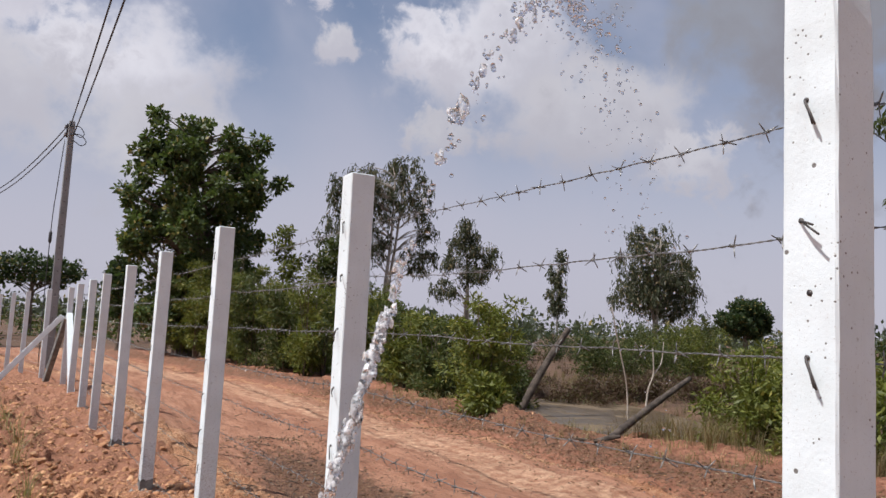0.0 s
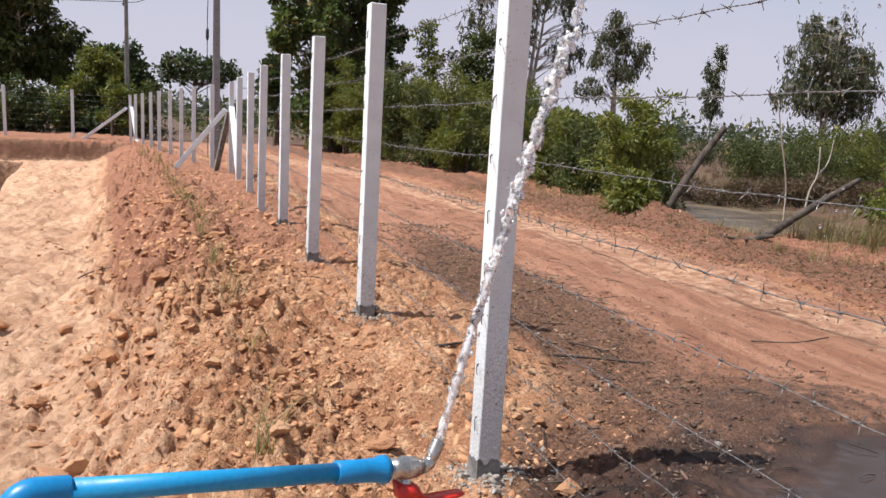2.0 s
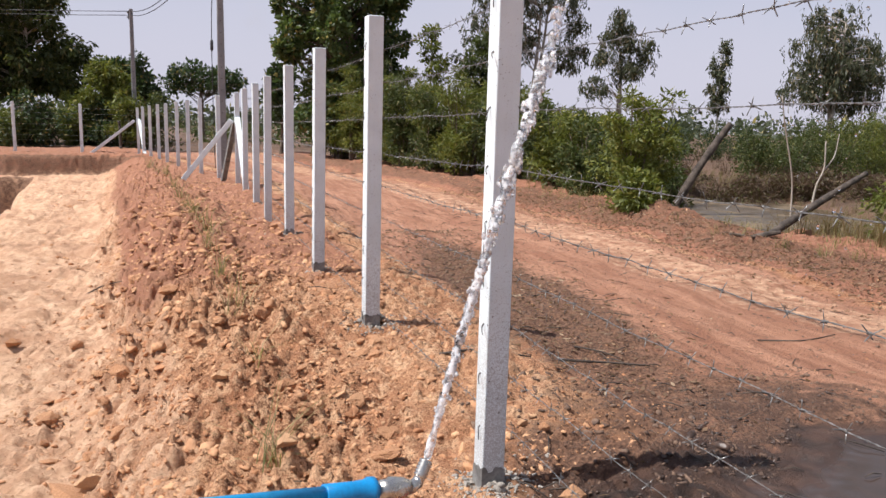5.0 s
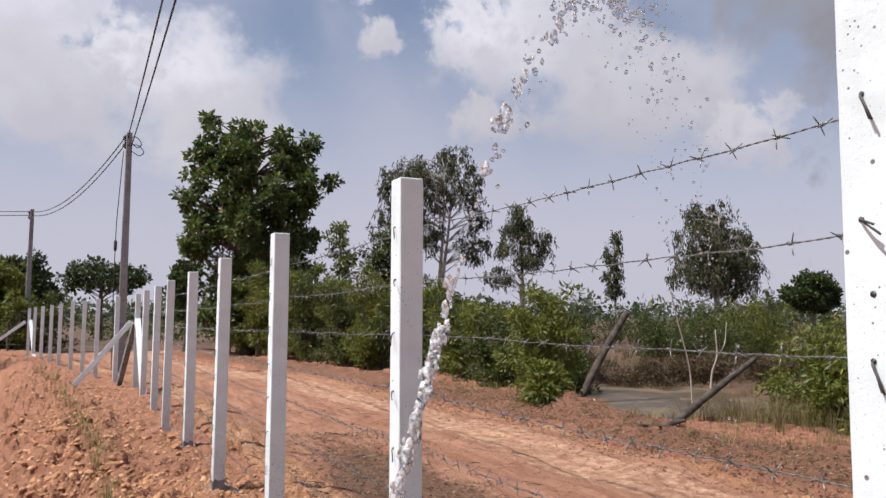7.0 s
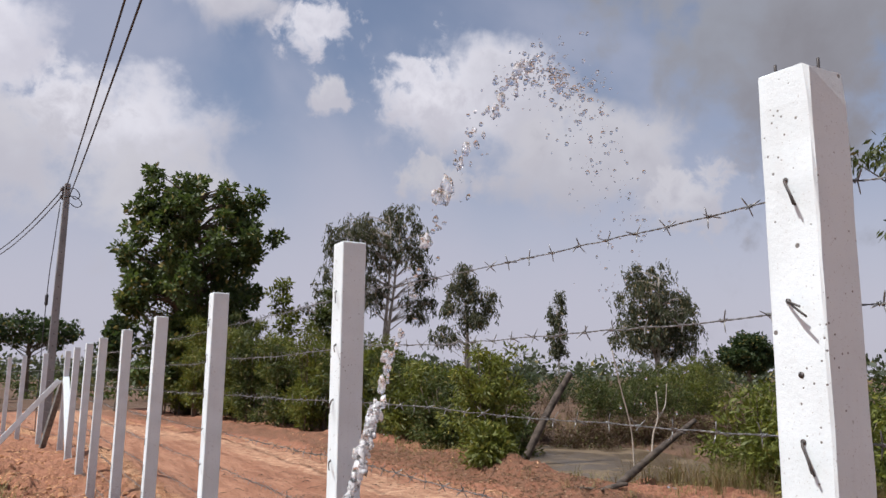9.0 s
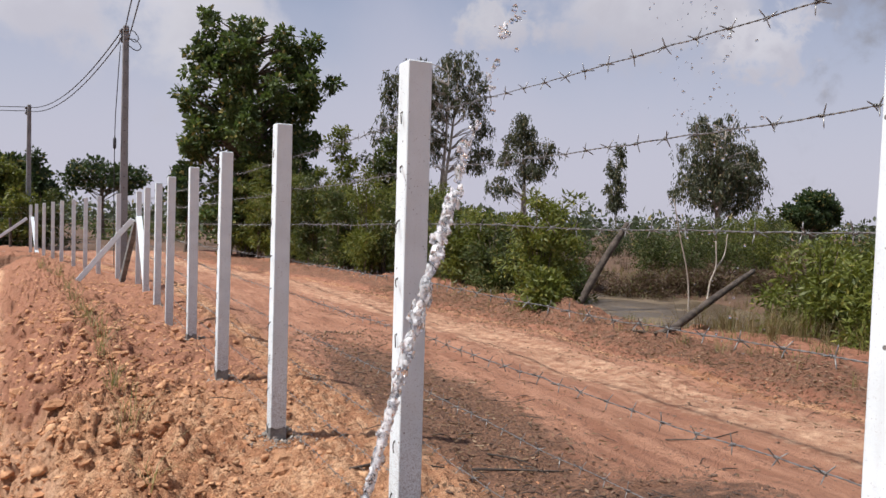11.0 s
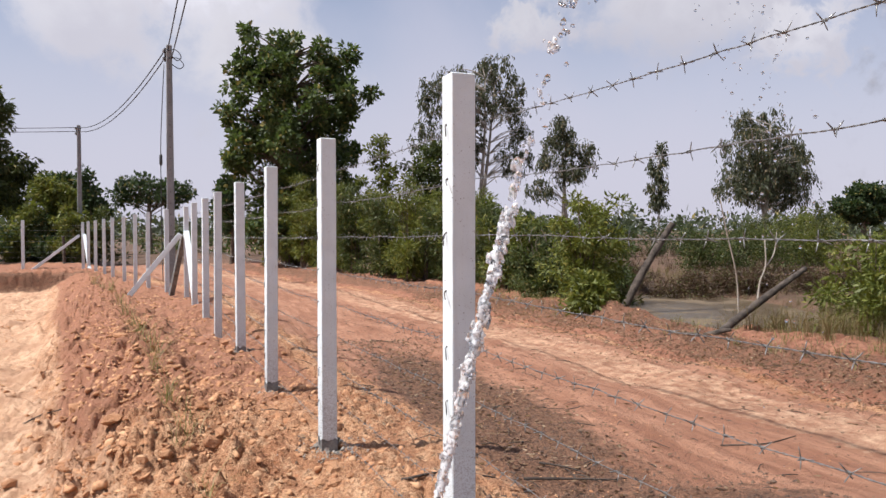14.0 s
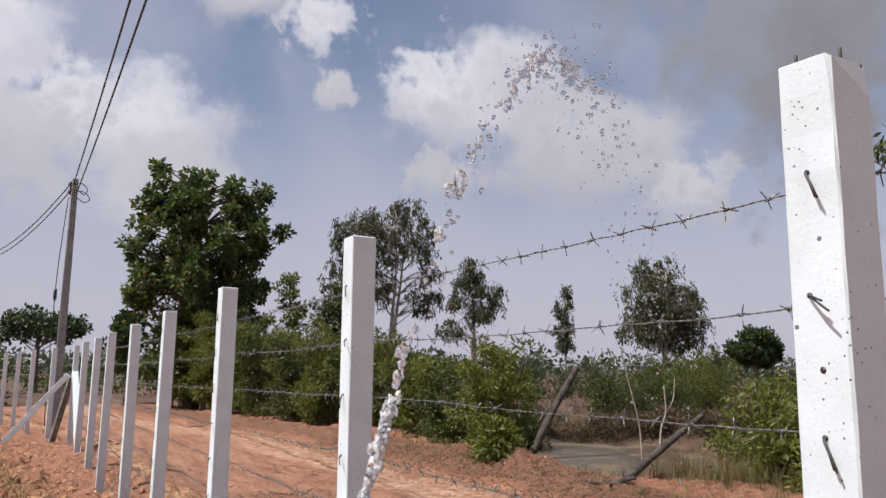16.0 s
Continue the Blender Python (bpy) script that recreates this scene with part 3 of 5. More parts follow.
def build_pit_water():
    n = 20
    verts = [(-6.4, 12.0, -1.48)] + [(-6.4 + 3.4 * math.cos(6.28319 * k / n), 12.0 + 9.5 * math.sin(6.28319 * k / n), -1.48) for k in range(n)]
    faces = [(0, 1 + k, 1 + (k + 1) % n) for k in range(n)]
    tagged(new("pit_water", mesh_of("pit_water", verts, faces, M_POND)), "still muddy water at the bottom of the pit", "water", kind="structure")


build_pit_water()


# ---- fence ----
WIRE_Z = (1.697, 1.51, 1.316, 1.117, 0.927, 0.74, 0.555, 0.37, 0.172)
TOP = 1.867


def post_body(seed, chipped=False):
    bm = rounded_box(0.088, 0.088, -2.35, 0, 0.0035, 40 if chipped else 12, 0.0005, seed)
    if chipped:
        rng = random.Random(seed)
        for v in bm.verts:
            if abs(v.co.x) > 0.04 and v.co.y < -0.036:
                v.co.x -= math.copysign(rng.choice((0, 0, 0.0008, 0.0018)), v.co.x)
            if v.co.z > -0.012 and v.co.y < -0.03:
                v.co.z -= rng.uniform(0, 0.012)
                v.co.y += rng.uniform(0, 0.006)
    return from_bm("post_body", bm, M_PAINT)


def tie(seed, style):
    """A binding wire that comes through the post and is bent over on its face (x = 0 is the face)."""
    rng = random.Random(seed)
    s = Shape()
    # solid dark disc stands in for the shaded hole round the wire
    s.tube([(0.001, 0, 0), (-0.0012, 0, 0)], 0.0042, 8)
    ends = {"down": [(-0.011, -0.021, -0.044), (-0.010, -0.017, -0.042)], "vee": [(-0.02, -0.028, -0.010), (-0.022, -0.042, -0.026)],
            "long": [(-0.014, -0.030, -0.085)], "kink": [(-0.016, 0.004, -0.03), (-0.018, -0.016, -0.052)]}[style]
    for e in ends:
        e = [q * rng.uniform(0.85, 1.15) for q in e]
        s.tube([(0.004, 0, 0), (-0.004, e[1] * 0.04, 0), (-0.007, e[1] * 0.15, e[2] * 0.12), (e[0] * 0.8, e[1] * 0.55, e[2] * 0.5), e], 0.0018, 5)
    return s.mesh("tie_wire", M_TIE)


TIES = {k: tie(i, k) for i, k in enumerate(("down", "vee", "long", "kink"))}


def stub():
    return Shape().tube(bent([(0, 0, -0.02), (0.0005, 0, 0.006), (0.002, 0.001, 0.016)], 2), 0.0024, 6).mesh("rebar_stub", M_TIE)


def bare_base(seed):
    rng = random.Random(seed)
    s, n, w = Shape(), 7, 0.0455
    ring = [(-w + 2 * w * k / n, -w) for k in range(n)] + [(w, -w + 2 * w * k / n) for k in range(n)] + [(w - 2 * w * k / n, w) for k in range(n)] + [(-w, w - 2 * w * k / n) for k in range(n)]
    m = len(ring)
    v = [(x, y, -0.12) for x, y in ring] + [(x, y, 0.045 + rng.uniform(-0.012, 0.014)) for x, y in ring]
    v += [(x * 0.965, y * 0.965, z + 0.001) for x, y, z in v[m:]]
    f = [(k, (k + 1) % m, m + (k + 1) % m, m + k) for k in range(m)] + [(m + k, m + (k + 1) % m, 2 * m + (k + 1) % m, 2 * m + k) for k in range(m)]
    return mesh_of("bare_base", v, f, M_CEMENT)


BODIES = [post_body(1), post_body(2), post_body(3, True)]
STUB, BASES = stub(), [bare_base(k) for k in range(3)]
POSTS = [(0.0, 1.75 * k, t) for k, t in zip(range(-2, 8), (1.87, 1.87, 1.867, 1.846, 1.828, 1.813, 1.802, 1.797, 1.793, 1.782))]
POSTS = [(x + dx, y, z) for (x, y, z), dx in zip(POSTS, (0, -0.012, 0.004, -0.014, -0.006, -0.004, -0.015, 0.006, 0, 0))]
LINE2 = (0.118, 0.249, 0.355, 0.464, 0.584, 0.688, 0.801, 0.909)
FAR = [(CORNER[0] * u, BEND + (CORNER[1] - BEND) * u, 1.785 - 0.17 * u) for u in LINE2] + [(*CORNER, 1.61)]
SIDE = [(CORNER[0] - d, CORNER[1] + 0.10 * d, 1.66 + 0.01 * d) for d in (1.75, 3.75, 5.7, 7.6, 9.6, 11.5, 13.5)]


def fence_post(k, place, near):
    x, y, top = place
    rng = random.Random(100 + k)
    shape = "with a chipped top and binding wires" if k == 1 else "with bent binding wires"
    root = thing("fence_post", (x, y, top), "whitewashed square concrete fence post " + (shape if near else "set in red earth"), "fence post", "posts along the fence")
    lean = (0.4, 0.3) if k == 1 else (rng.uniform(-0.35, 0.35), rng.uniform(-0.35, 0.35))
    root.rotation_euler = (radians(lean[0]), radians(lean[1]), radians(-3.0 if k == 1 else rng.uniform(-2.0, 2.0)))
    part("post_body", BODIES[2] if k == 1 else BODIES[k % 2], root)
    if near:
        styles = ["down", "vee", "down", "long", "kink", "down", "kink", "down", "down"] if k == 1 else [rng.choice(("down", "down", "kink", "vee")) for _ in WIRE_Z]
        for z, style in zip(WIRE_Z, styles):
            part("tie_wire", TIES[style], root, m=pose(-0.0442, rng.uniform(-0.008, 0.012), z + rng.uniform(-0.004, 0.008) - top, 0, 0, 0))
        if k == 1:
            # no real opening: a dark disc on the face gives the hole's shade
            part("hole_shade_disc", Shape().tube([(0.003, 0, 0), (-0.0006, 0, 0)], 0.0048, 9).mesh("hole_shade_disc", M_TIE), root, "dark disc painting the shade of an open hole", pose(-0.044, -0.002, 1.412 - top))
        for sx, sy in ((-0.028, 0.022), (0.004, -0.028)):
            if k < 5:
                part("rebar_stub", STUB, root, m=pose(sx, sy, 0))
    h = gz(x, y)
    if 2 <= k < 6:
        part("bare_base", BASES[k % 3], root, "unpainted damp cement", pose(0, 0, h - top + 0.012))
    return root


for k, p in enumerate(POSTS):
    fence_post(k, p, k < 8)
for k, p in enumerate(FAR + SIDE):
    fence_post(20 + k, p, False)


def brace(head, ground, label, mat=M_PAINT):
    a, b = Vector(head), Vector(ground)
    me = from_bm("brace_body", rounded_box(0.09, 0.09, 0, (b - a).length + 0.15, 0.004, 3, 0.0008, 5), mat)
    root = thing("brace_post", head, label, "brace post", "braces of the fence")
    root.rotation_mode = "QUATERNION"
    root.rotation_quaternion = (b - a).to_track_quat("Z", "Y")
    part("brace_body", me, root)


STRUT = "slanting white concrete brace propping a fence post"
brace((-0.10, 12.25, 1.27), (-1.07, 12.38, 0.04), STRUT)
brace((0.0, 12.14, 1.30), (0.03, 10.72, 0.02), STRUT)
brace((-0.03, 12.37, 1.25), (-0.22, 13.2, 0.06), "dark unpainted concrete brace propping a fence post", M_CEMENT)
brace((CORNER[0] - 0.1, CORNER[1], 1.18), (CORNER[0] - 1.5, CORNER[1] + 0.06, 0.05), STRUT)
brace((CORNER[0] + 0.05, CORNER[1] - 0.08, 1.2), (CORNER[0] + 0.25, CORNER[1] - 1.3, 0.05), STRUT)
brace((-8.0, 24.95, 1.15), (-6.7, 24.8, 0.08), STRUT)
brace((-8.05, 24.95, 1.15), (-9.3, 25.1, 0.08), STRUT)


def barb_mesh():
    s, rng = Shape(), random.Random(4)
    s.tube([(0.0026 * math.cos(a), -0.005 + 0.010 * a / 15.7, 0.0026 * math.sin(a)) for a in np.linspace(0, 15.7, 15)], 0.0013, 4)
    for sx, sy, sz in ((1, 0.25, 0.55), (-1, 0.1, -0.6), (0.35, -0.35, -1), (-0.45, -0.15, 1)):
        d = Vector((sx, sy, sz)).normalized()
        y0 = 0.0035 if sy > 0 else -0.0035
        s.tube([(0, y0, 0), tuple(Vector((0, y0, 0)) + d * 0.017), tuple(Vector((0, y0, 0)) + d * 0.0215)], [0.0014, 0.0013, 0.0003], 4)
    return s.mesh("barb", M_WIRE)


BARB = barb_mesh()


def wire_place(i, y):
    """Where strand i runs along the near fence."""
    span = 1.75
    u = ((y + 3.5) / span) % 1.0
    sag = -0.010 * 4 * u * (1 - u) * (1 + 0.5 * math.sin(i * 2.3))
    k = min(max(int((y + 3.5) // span), 0), len(POSTS) - 2)
    top = POSTS[k][2] + (POSTS[k + 1][2] - POSTS[k][2]) * u
    wob = 0.004 * float(vnoise(y * 4.0, i * 3.1, 7)) + 0.0018 * float(vnoise(y * 17.0, i * 5.7, 9))
    return Vector((0.0475 + 0.004 * u * (1 - u) * 4 + 0.003 * float(vnoise(y * 5.0, i * 2.2, 8)), y, WIRE_Z[i] + (top - TOP) + sag + wob))


def barbed_strand(i):
    rng = random.Random(40 + i)
    root = thing("barbed_wire", (0, 0, 0), "taut galvanised barbed wire strand tied to the posts", "barbed wire", "strands of the fence")
    near, far, spikes = Shape(), Shape(), Shape()
    ys = np.arange(-3.5, 3.6, 0.0075)
    for ph in (0, math.pi):
        near.tube([wire_place(i, y) + Vector((0.001 * math.cos(y * 165 + ph), 0, 0.001 * math.sin(y * 165 + ph))) for y in ys], 0.0009, 4)
    part("strand", near.mesh("strand", M_WIRE), root)
    ys = np.arange(3.6, BEND + 0.01, 0.2)
    pts = [wire_place(i, min(y, BEND)) for y in ys] + [Vector((CORNER[0] * u + 0.054, BEND + (CORNER[1] - BEND) * u, WIRE_Z[i] * (1 - 0.085 * u) - 0.05)) for u in (*LINE2, 1.0)]
    pts += [Vector((x, y + 0.055, WIRE_Z[i] * 0.93 - 0.05)) for x, y, _ in SIDE]
    far.tube(pts, 0.0023, 4)
    part("far_strand", far.mesh("far_strand", M_WIRE), root)
    y = -2.3 + rng.uniform(0, 0.09)
    while y < 11.5:
        m = Matrix.Translation(wire_place(i, y)) @ pose(0, 0, 0, rng.uniform(-12, 12), rng.uniform(0, 360), rng.uniform(-12, 12))
        if y < 1.3:
            part("barb", BARB, root, m=m)
        else:
            for d in ((1, 0.2, 0.6), (-1, 0.1, -0.6), (0.3, -0.3, -1), (-0.4, -0.1, 1)):
                a = m @ Vector((0, 0, 0))
                spikes.tube([a, m @ (Vector(d).normalized() * 0.0215)], [0.0015, 0.0005], 3)
        y += rng.uniform(0.083, 0.098)
    tagged(part("far_barb", spikes.mesh("far_barb", M_WIRE), root), kind="stuff")


for i in range(len(WIRE_Z)):
    barbed_strand(i)


# ---- power line ----
def power_pole(place, height, label):
    root = thing("power_pole", place, label, "power pole", "poles of the power line")
    bm = rounded_box(0.2, 0.2, -0.6, height, 0.02, 10, 0.0)
    for v in bm.verts:
        k = 1 - 0.32 * max(0, v.co.z) / height
        v.co.x, v.co.y = v.co.x * k, v.co.y * k
    part("pole_shaft", from_bm("pole_shaft", bm, M_POLE), root)
    # flat black discs on the shaft paint the dark inside of its holes
    holes = Shape()
    for j in range(int(height / 0.28)):
        z = 0.9 + j * 0.28
        if z < height - 0.1:
            k = 0.1 * (1 - 0.32 * z / height)
            holes.tube([(0, -k - 0.002, z), (0, -k + 0.004, z)], 0.013, 8)
    tagged(part("hole_shade_disc", holes.mesh("hole_shade_disc", M_CABLE, False), root), kind="stuff")
    rack = rounded_box(0.04, 0.05, height - 0.42, height - 0.08, 0.006)
    bmesh.ops.translate(rack, verts=rack.verts, vec=(-0.09, 0, 0))
    part("insulator_rack", from_bm("insulator_rack", rack, M_TIE), root)
    for z in (-0.15, -0.34):
        s = Shape().tube([(-0.13, 0, height + z - 0.035), (-0.13, 0, height + z - 0.01), (-0.13, 0, height + z + 0.01), (-0.13, 0, height + z + 0.035)], [0.03, 0.022, 0.022, 0.03], 10)
        part("insulator", s.mesh("insulator", M_POLE), root)
    return root


POLE_A, POLE_B, POLE_C = (0.02, 17.5, 0.0), (-2.70, 31.0, 0.0), (-0.5, -18.0, 0.0)
power_pole(POLE_A, 5.98, "grey square concrete power pole beside the fence")
power_pole(POLE_B, 5.6, "grey concrete power pole at the fence corner")
power_pole(POLE_C, 6.2, "grey concrete power pole behind along the road")


def cable(a, b, sag, label, name="power_cable", r=0.014):
    a, b = Vector(a), Vector(b)
    pts = [a.lerp(b, t) - Vector((0, 0, sag * 4 * t * (1 - t))) for t in np.linspace(0, 1, 25)]
    ob = new(name, Shape().tube(pts, r, 5).mesh(name, M_CABLE))
    tagged(ob, label, "cable", "cables of the power line")


for dz, dx in ((-0.13, -0.03), (-0.32, 0.06)):
    cable((POLE_A[0] + dx, 17.45, 5.98 + dz), (POLE_C[0] + dx * 2, -18, 6.2 + dz), 0.42, "black overhead cable strung between power poles")
    cable((POLE_A[0] - 0.1, 17.6, 5.98 + dz), (POLE_B[0], 30.95, 5.6 + dz * 0.8), 0.55, "black sagging cable strung between power poles")
    cable((POLE_B[0] - 0.1, 31.0, 5.6 + dz * 0.8), (-24.0, 37.0, 5.9 + dz), 0.25, "black overhead cable running away from the corner pole")
drop = Shape().tube(bent([(-0.1, 17.5, 5.5), (-0.16, 17.46, 4.4), (-0.2, 17.44, 3.4), (-0.2, 17.44, 1.4), (-0.18, 17.45, 0.05)], 5), 0.011, 5)
drop.tube([(-0.2, 17.44, 3.25), (-0.2, 17.44, 3.2), (-0.2, 17.44, 3.0), (-0.2, 17.44, 2.95)], [0.015, 0.04, 0.04, 0.015], 8)
tagged(new("earth_cable", drop.mesh("earth_cable", M_CABLE)), "thin dark cable hanging down beside a power pole", "cable")
loops = Shape()
for z, w in ((5.72, 0.30), (5.52, 0.36)):
    loops.tube(bent([(-0.02, 17.42, z + 0.1), (w * 0.6, 17.4, z + 0.13), (w, 17.4, z - 0.03), (w * 0.7, 17.4, z - 0.13), (0.06, 17.4, z - 0.02)], 6), 0.011, 5)
tagged(new("cable_loops", loops.mesh("cable_loops", M_CABLE)), "looped black cable ends at the top of a power pole", "cable")


# ---- standpipe and jet ----
ELBOW, MOUTH = Vector((-1.228, -1.60, 0.848)), Vector((-0.822, -1.475, 0.766))


def standpipe():
    base = gz(ELBOW.x, ELBOW.y)
    root = thing("standpipe", (ELBOW.x, ELBOW.y, base), "blue plastic standpipe with a red-handled ball valve, running", "standpipe")
    up = ELBOW - Vector((ELBOW.x, ELBOW.y, base))
    run = MOUTH - ELBOW
    way = run.normalized()
    o = Vector((0, 0, up.z))
    part("riser", Shape().tube([(0, 0, -0.12), (0, 0, up.z - 0.05)], 0.0125, 20).mesh("riser", M_BLUE), root)
    bow = [o + Vector((0, 0, -0.052)), o + Vector((0, 0, -0.05)), o + Vector((0, 0, -0.022))]
    for t in np.linspace(0, 1, 9)[1:]:
        a = t * math.pi / 2
        bow.append(o + Vector((0, 0, -0.022)) + way * 0.022 * (1 - math.cos(a)) + Vector((0, 0, 0.022 * math.sin(a))))
    bow += [o + way * 0.05, o + way * 0.052]
    radii = [0.0140] + [0.0152] * (len(bow) - 2) + [0.0140]
    part("elbow", Shape().tube(bow, radii, 20).mesh("elbow", M_BLUE2), root, "blue glossy elbow")
    part("pipe", Shape().tube([o + way * 0.04, o + way * (run.length - 0.07)], 0.0120, 20).mesh("pipe", M_BLUE), root)
    e = o + run
    s = Shape().tube([e - way * 0.076, e - way * 0.075, e - way * 0.03, e - way * 0.024, e - way * 0.012, e - way * 0.008, e, e + way * 0.001],
                     [0.0132, 0.0147, 0.0150, 0.0155, 0.0162, 0.0186, 0.0189, 0.012], 22)
    part("coupling", s.mesh("coupling", M_BLUE2), root, "blue socket coupling")
    s = Shape().tube([e, e + way * 0.012, e + way * 0.0125, e + way * 0.022, e + way * 0.027, e + way * 0.032, e + way * 0.05, e + way * 0.054, e + way * 0.06],
                     [0.0115, 0.0115, 0.0135, 0.0135, 0.0165, 0.0165, 0.0145, 0.012, 0.011], 16)
    valve = part("valve_body", s.mesh("valve_body", M_CHROME), root, "nickel-plated brass ball valve")
    side = Vector((way.y, -way.x, 0))
    down = Vector((0, 0, -1)) * 0.93 + side * 0.3
    c = e + way * 0.03
    s = Shape().tube([c + down * 0.01, c + down * 0.026, c + down * 0.028, c + down * 0.031], [0.009, 0.009, 0.007, 0.007], 10)
    part("stem", s.mesh("stem", M_CHROME), valve)
    q = c + down * 0.030
    ax = (way + Vector((0, 0, 0.02))).normalized()
    bm = bmesh.new()
    prof = [(-0.014, 0.0, 0.013, 0.020), (0.012, 0.0, 0.013, 0.020), (0.022, 0.008, 0.012, 0.006), (0.036, 0.015, 0.011, 0.005), (0.06, 0.013, 0.0105, 0.005), (0.092, 0.0115, 0.009, 0.0045), (0.099, 0.011, 0.006, 0.003)]
    rows = []
    for a, h, w, t in prof:
        mid = q + ax * a + down * h
        rows.append([bm.verts.new(mid + side * w * sx + down * t * sd) for sx, sd in ((-1, -0.6), (1, -0.6), (1.0, 0.6), (-1.0, 0.6))])
    for r0, r1 in zip(rows, rows[1:]):
        for k in range(4):
            bm.faces.new((r0[k], r0[(k + 1) % 4], r1[(k + 1) % 4], r1[k]))
    bm.faces.new(rows[0][::-1])
    bm.faces.new(rows[-1])
    bmesh.ops.bevel(bm, geom=bm.edges[:], offset=0.0022, segments=2, affect="EDGES")
    bmesh.ops.recalc_face_normals(bm, faces=bm.faces)
    part("lever", from_bm("lever", bm, M_RED, True), valve, "red vinyl-coated lever")
    tip = e + way * 0.058
    aim = (way * 0.55 + Vector((0, 0.18, 0.95))).normalized()
    pts = [tip - way * 0.008, tip + way * 0.008, tip + way * 0.014 + aim * 0.006, tip + way * 0.014 + aim * 0.014]
    rad = [0.009, 0.0095, 0.009, 0.008]
    for j in range(5):
        pts += [tip + way * 0.014 + aim * (0.016 + j * 0.005), tip + way * 0.014 + aim * (0.0185 + j * 0.005)]
        rad += [0.0105, 0.0085]
    part("hose_barb", Shape().tube(pts, rad, 14).mesh("hose_barb", M_CHROME), valve, "grey ribbed outlet elbow")
    return root.location + tip + way * 0.014 + aim * 0.04


NOZZLE = standpipe()
LAND_AT, APEX_Z = Vector((1.70, 0.02, -0.1)), 2.26


def jet_at(u):
    rise = APEX_Z - NOZZLE.z
    top = 0.432
    z = APEX_Z - rise * ((u - top) / top) ** 2
    return Vector((NOZZLE.x + (LAND_AT.x - NOZZLE.x) * u, NOZZLE.y + (LAND_AT.y - NOZZLE.y) * u, z))


def blob(s, centre, r, rng, stretch=(1, 1, 1), cuts=1):
    bm = bmesh.new()
    bmesh.ops.create_icosphere(bm, subdivisions=cuts, radius=1)
    turnm = Euler([rng.uniform(0, 6.28) for _ in range(3)]).to_matrix()
    off = Vector((rng.uniform(0, 50), rng.uniform(0, 50), rng.uniform(0, 50)))
    for v in bm.verts:
        p = turnm @ v.co
        k = 1 + 0.6 * noise.noise(p * 1.3 + off) + 0.25 * noise.noise(p * 3.1 + off)
        v.co = Vector((p.x * stretch[0], p.y * stretch[1], p.z * stretch[2])) * r * k
    s.add([tuple(v.co + centre) for v in bm.verts], [[v.index for v in f.verts] for f in bm.faces])
    bm.free()


def water_jet():
    rng = random.Random(12)
    root = thing("water_jet", NOZZLE, "thin jet of clear water arcing over the fence", "water")
    us, s = np.linspace(0.0, 0.095, 90), Shape()
    pts, rad = [], []
    for i, u in enumerate(us):
        w = 0.0035 * i / 90
        pts.append(jet_at(u) - NOZZLE + Vector((rng.uniform(-w, w), rng.uniform(-w, w), 0)))
        rad.append(0.0056 + 0.0028 * i / 90 * (1 + 0.5 * math.sin(i * 0.9) + rng.uniform(-0.7, 0.7)) + rng.uniform(-0.0014, 0.0016))
    s.tube(pts, rad, 10)
    for i in range(8, 90):
        for _ in range(2 + i % 3):
            way = Vector((rng.gauss(0, 1), rng.gauss(0, 1), rng.gauss(0, 0.5))).normalized()
            blob(s, pts[i] + way * rad[i] * rng.uniform(0.7, 1.5), rng.uniform(0.0012, 0.0046) * (0.6 + 0.6 * i / 90), rng, (1, 1, rng.uniform(1.0, 2.2)), 2)
    part("stream", s.mesh("stream", M_STREAM), root)
    s, u = Shape(), 0.05
    while u < 0.34:
        k = (u - 0.05) / 0.29
        way = (jet_at(u + 0.01) - jet_at(u - 0.01)).normalized()
        c = jet_at(u) - NOZZLE + Vector([rng.gauss(0, 0.005 + 0.009 * k) for _ in range(3)])
        r = rng.choice((0.0028, 0.004, 0.0055, 0.0085)) * rng.uniform(0.8, 1.25) * (1 + 0.25 * k)
        blob(s, c, r, rng, (rng.uniform(0.7, 1.2), rng.uniform(0.7, 1.2), rng.uniform(1.0, 2.1)), 3)
        if rng.random() < 0.5:
            blob(s, c + Vector([rng.gauss(0, 0.009 + 0.008 * k) for _ in range(3)]), r * rng.uniform(0.25, 0.55), rng, (1, 1, rng.uniform(0.8, 1.6)), 2)
        u += rng.uniform(0.0013, 0.003 + 0.0055 * k) if rng.random() > 0.05 + 0.12 * k else 0.010 + 0.012 * k
    tagged(part("broken_stream", s.mesh("broken_stream", M_FROTH), root), kind="stuff")
    s = Shape()
    for _ in range(620):
        u = rng.triangular(0.08, 0.97, 0.45)
        k = step(0.1, 0.6, u)
        c = jet_at(u) - NOZZLE + Vector([rng.gauss(0, 0.012 + 0.05 * float(k)) for _ in range(3)])
        blob(s, c, rng.choice((0.0012, 0.0017, 0.0023, 0.003, 0.0045, 0.006)) * rng.uniform(0.8, 1.2), rng, (1, 1, rng.uniform(0.7, 1.5)))
    for _ in range(46):
        u = rng.gauss(0.43, 0.06)
        c = jet_at(u) - NOZZLE + Vector([rng.gauss(0, 0.025) for _ in range(3)])
        blob(s, c, rng.uniform(0.005, 0.009), rng, (rng.uniform(0.7, 1.6), 1, rng.uniform(0.6, 1.3)), 2)
    tagged(part("droplet_spray", s.mesh("droplet_spray", M_WATER), root), kind="stuff")


water_jet()


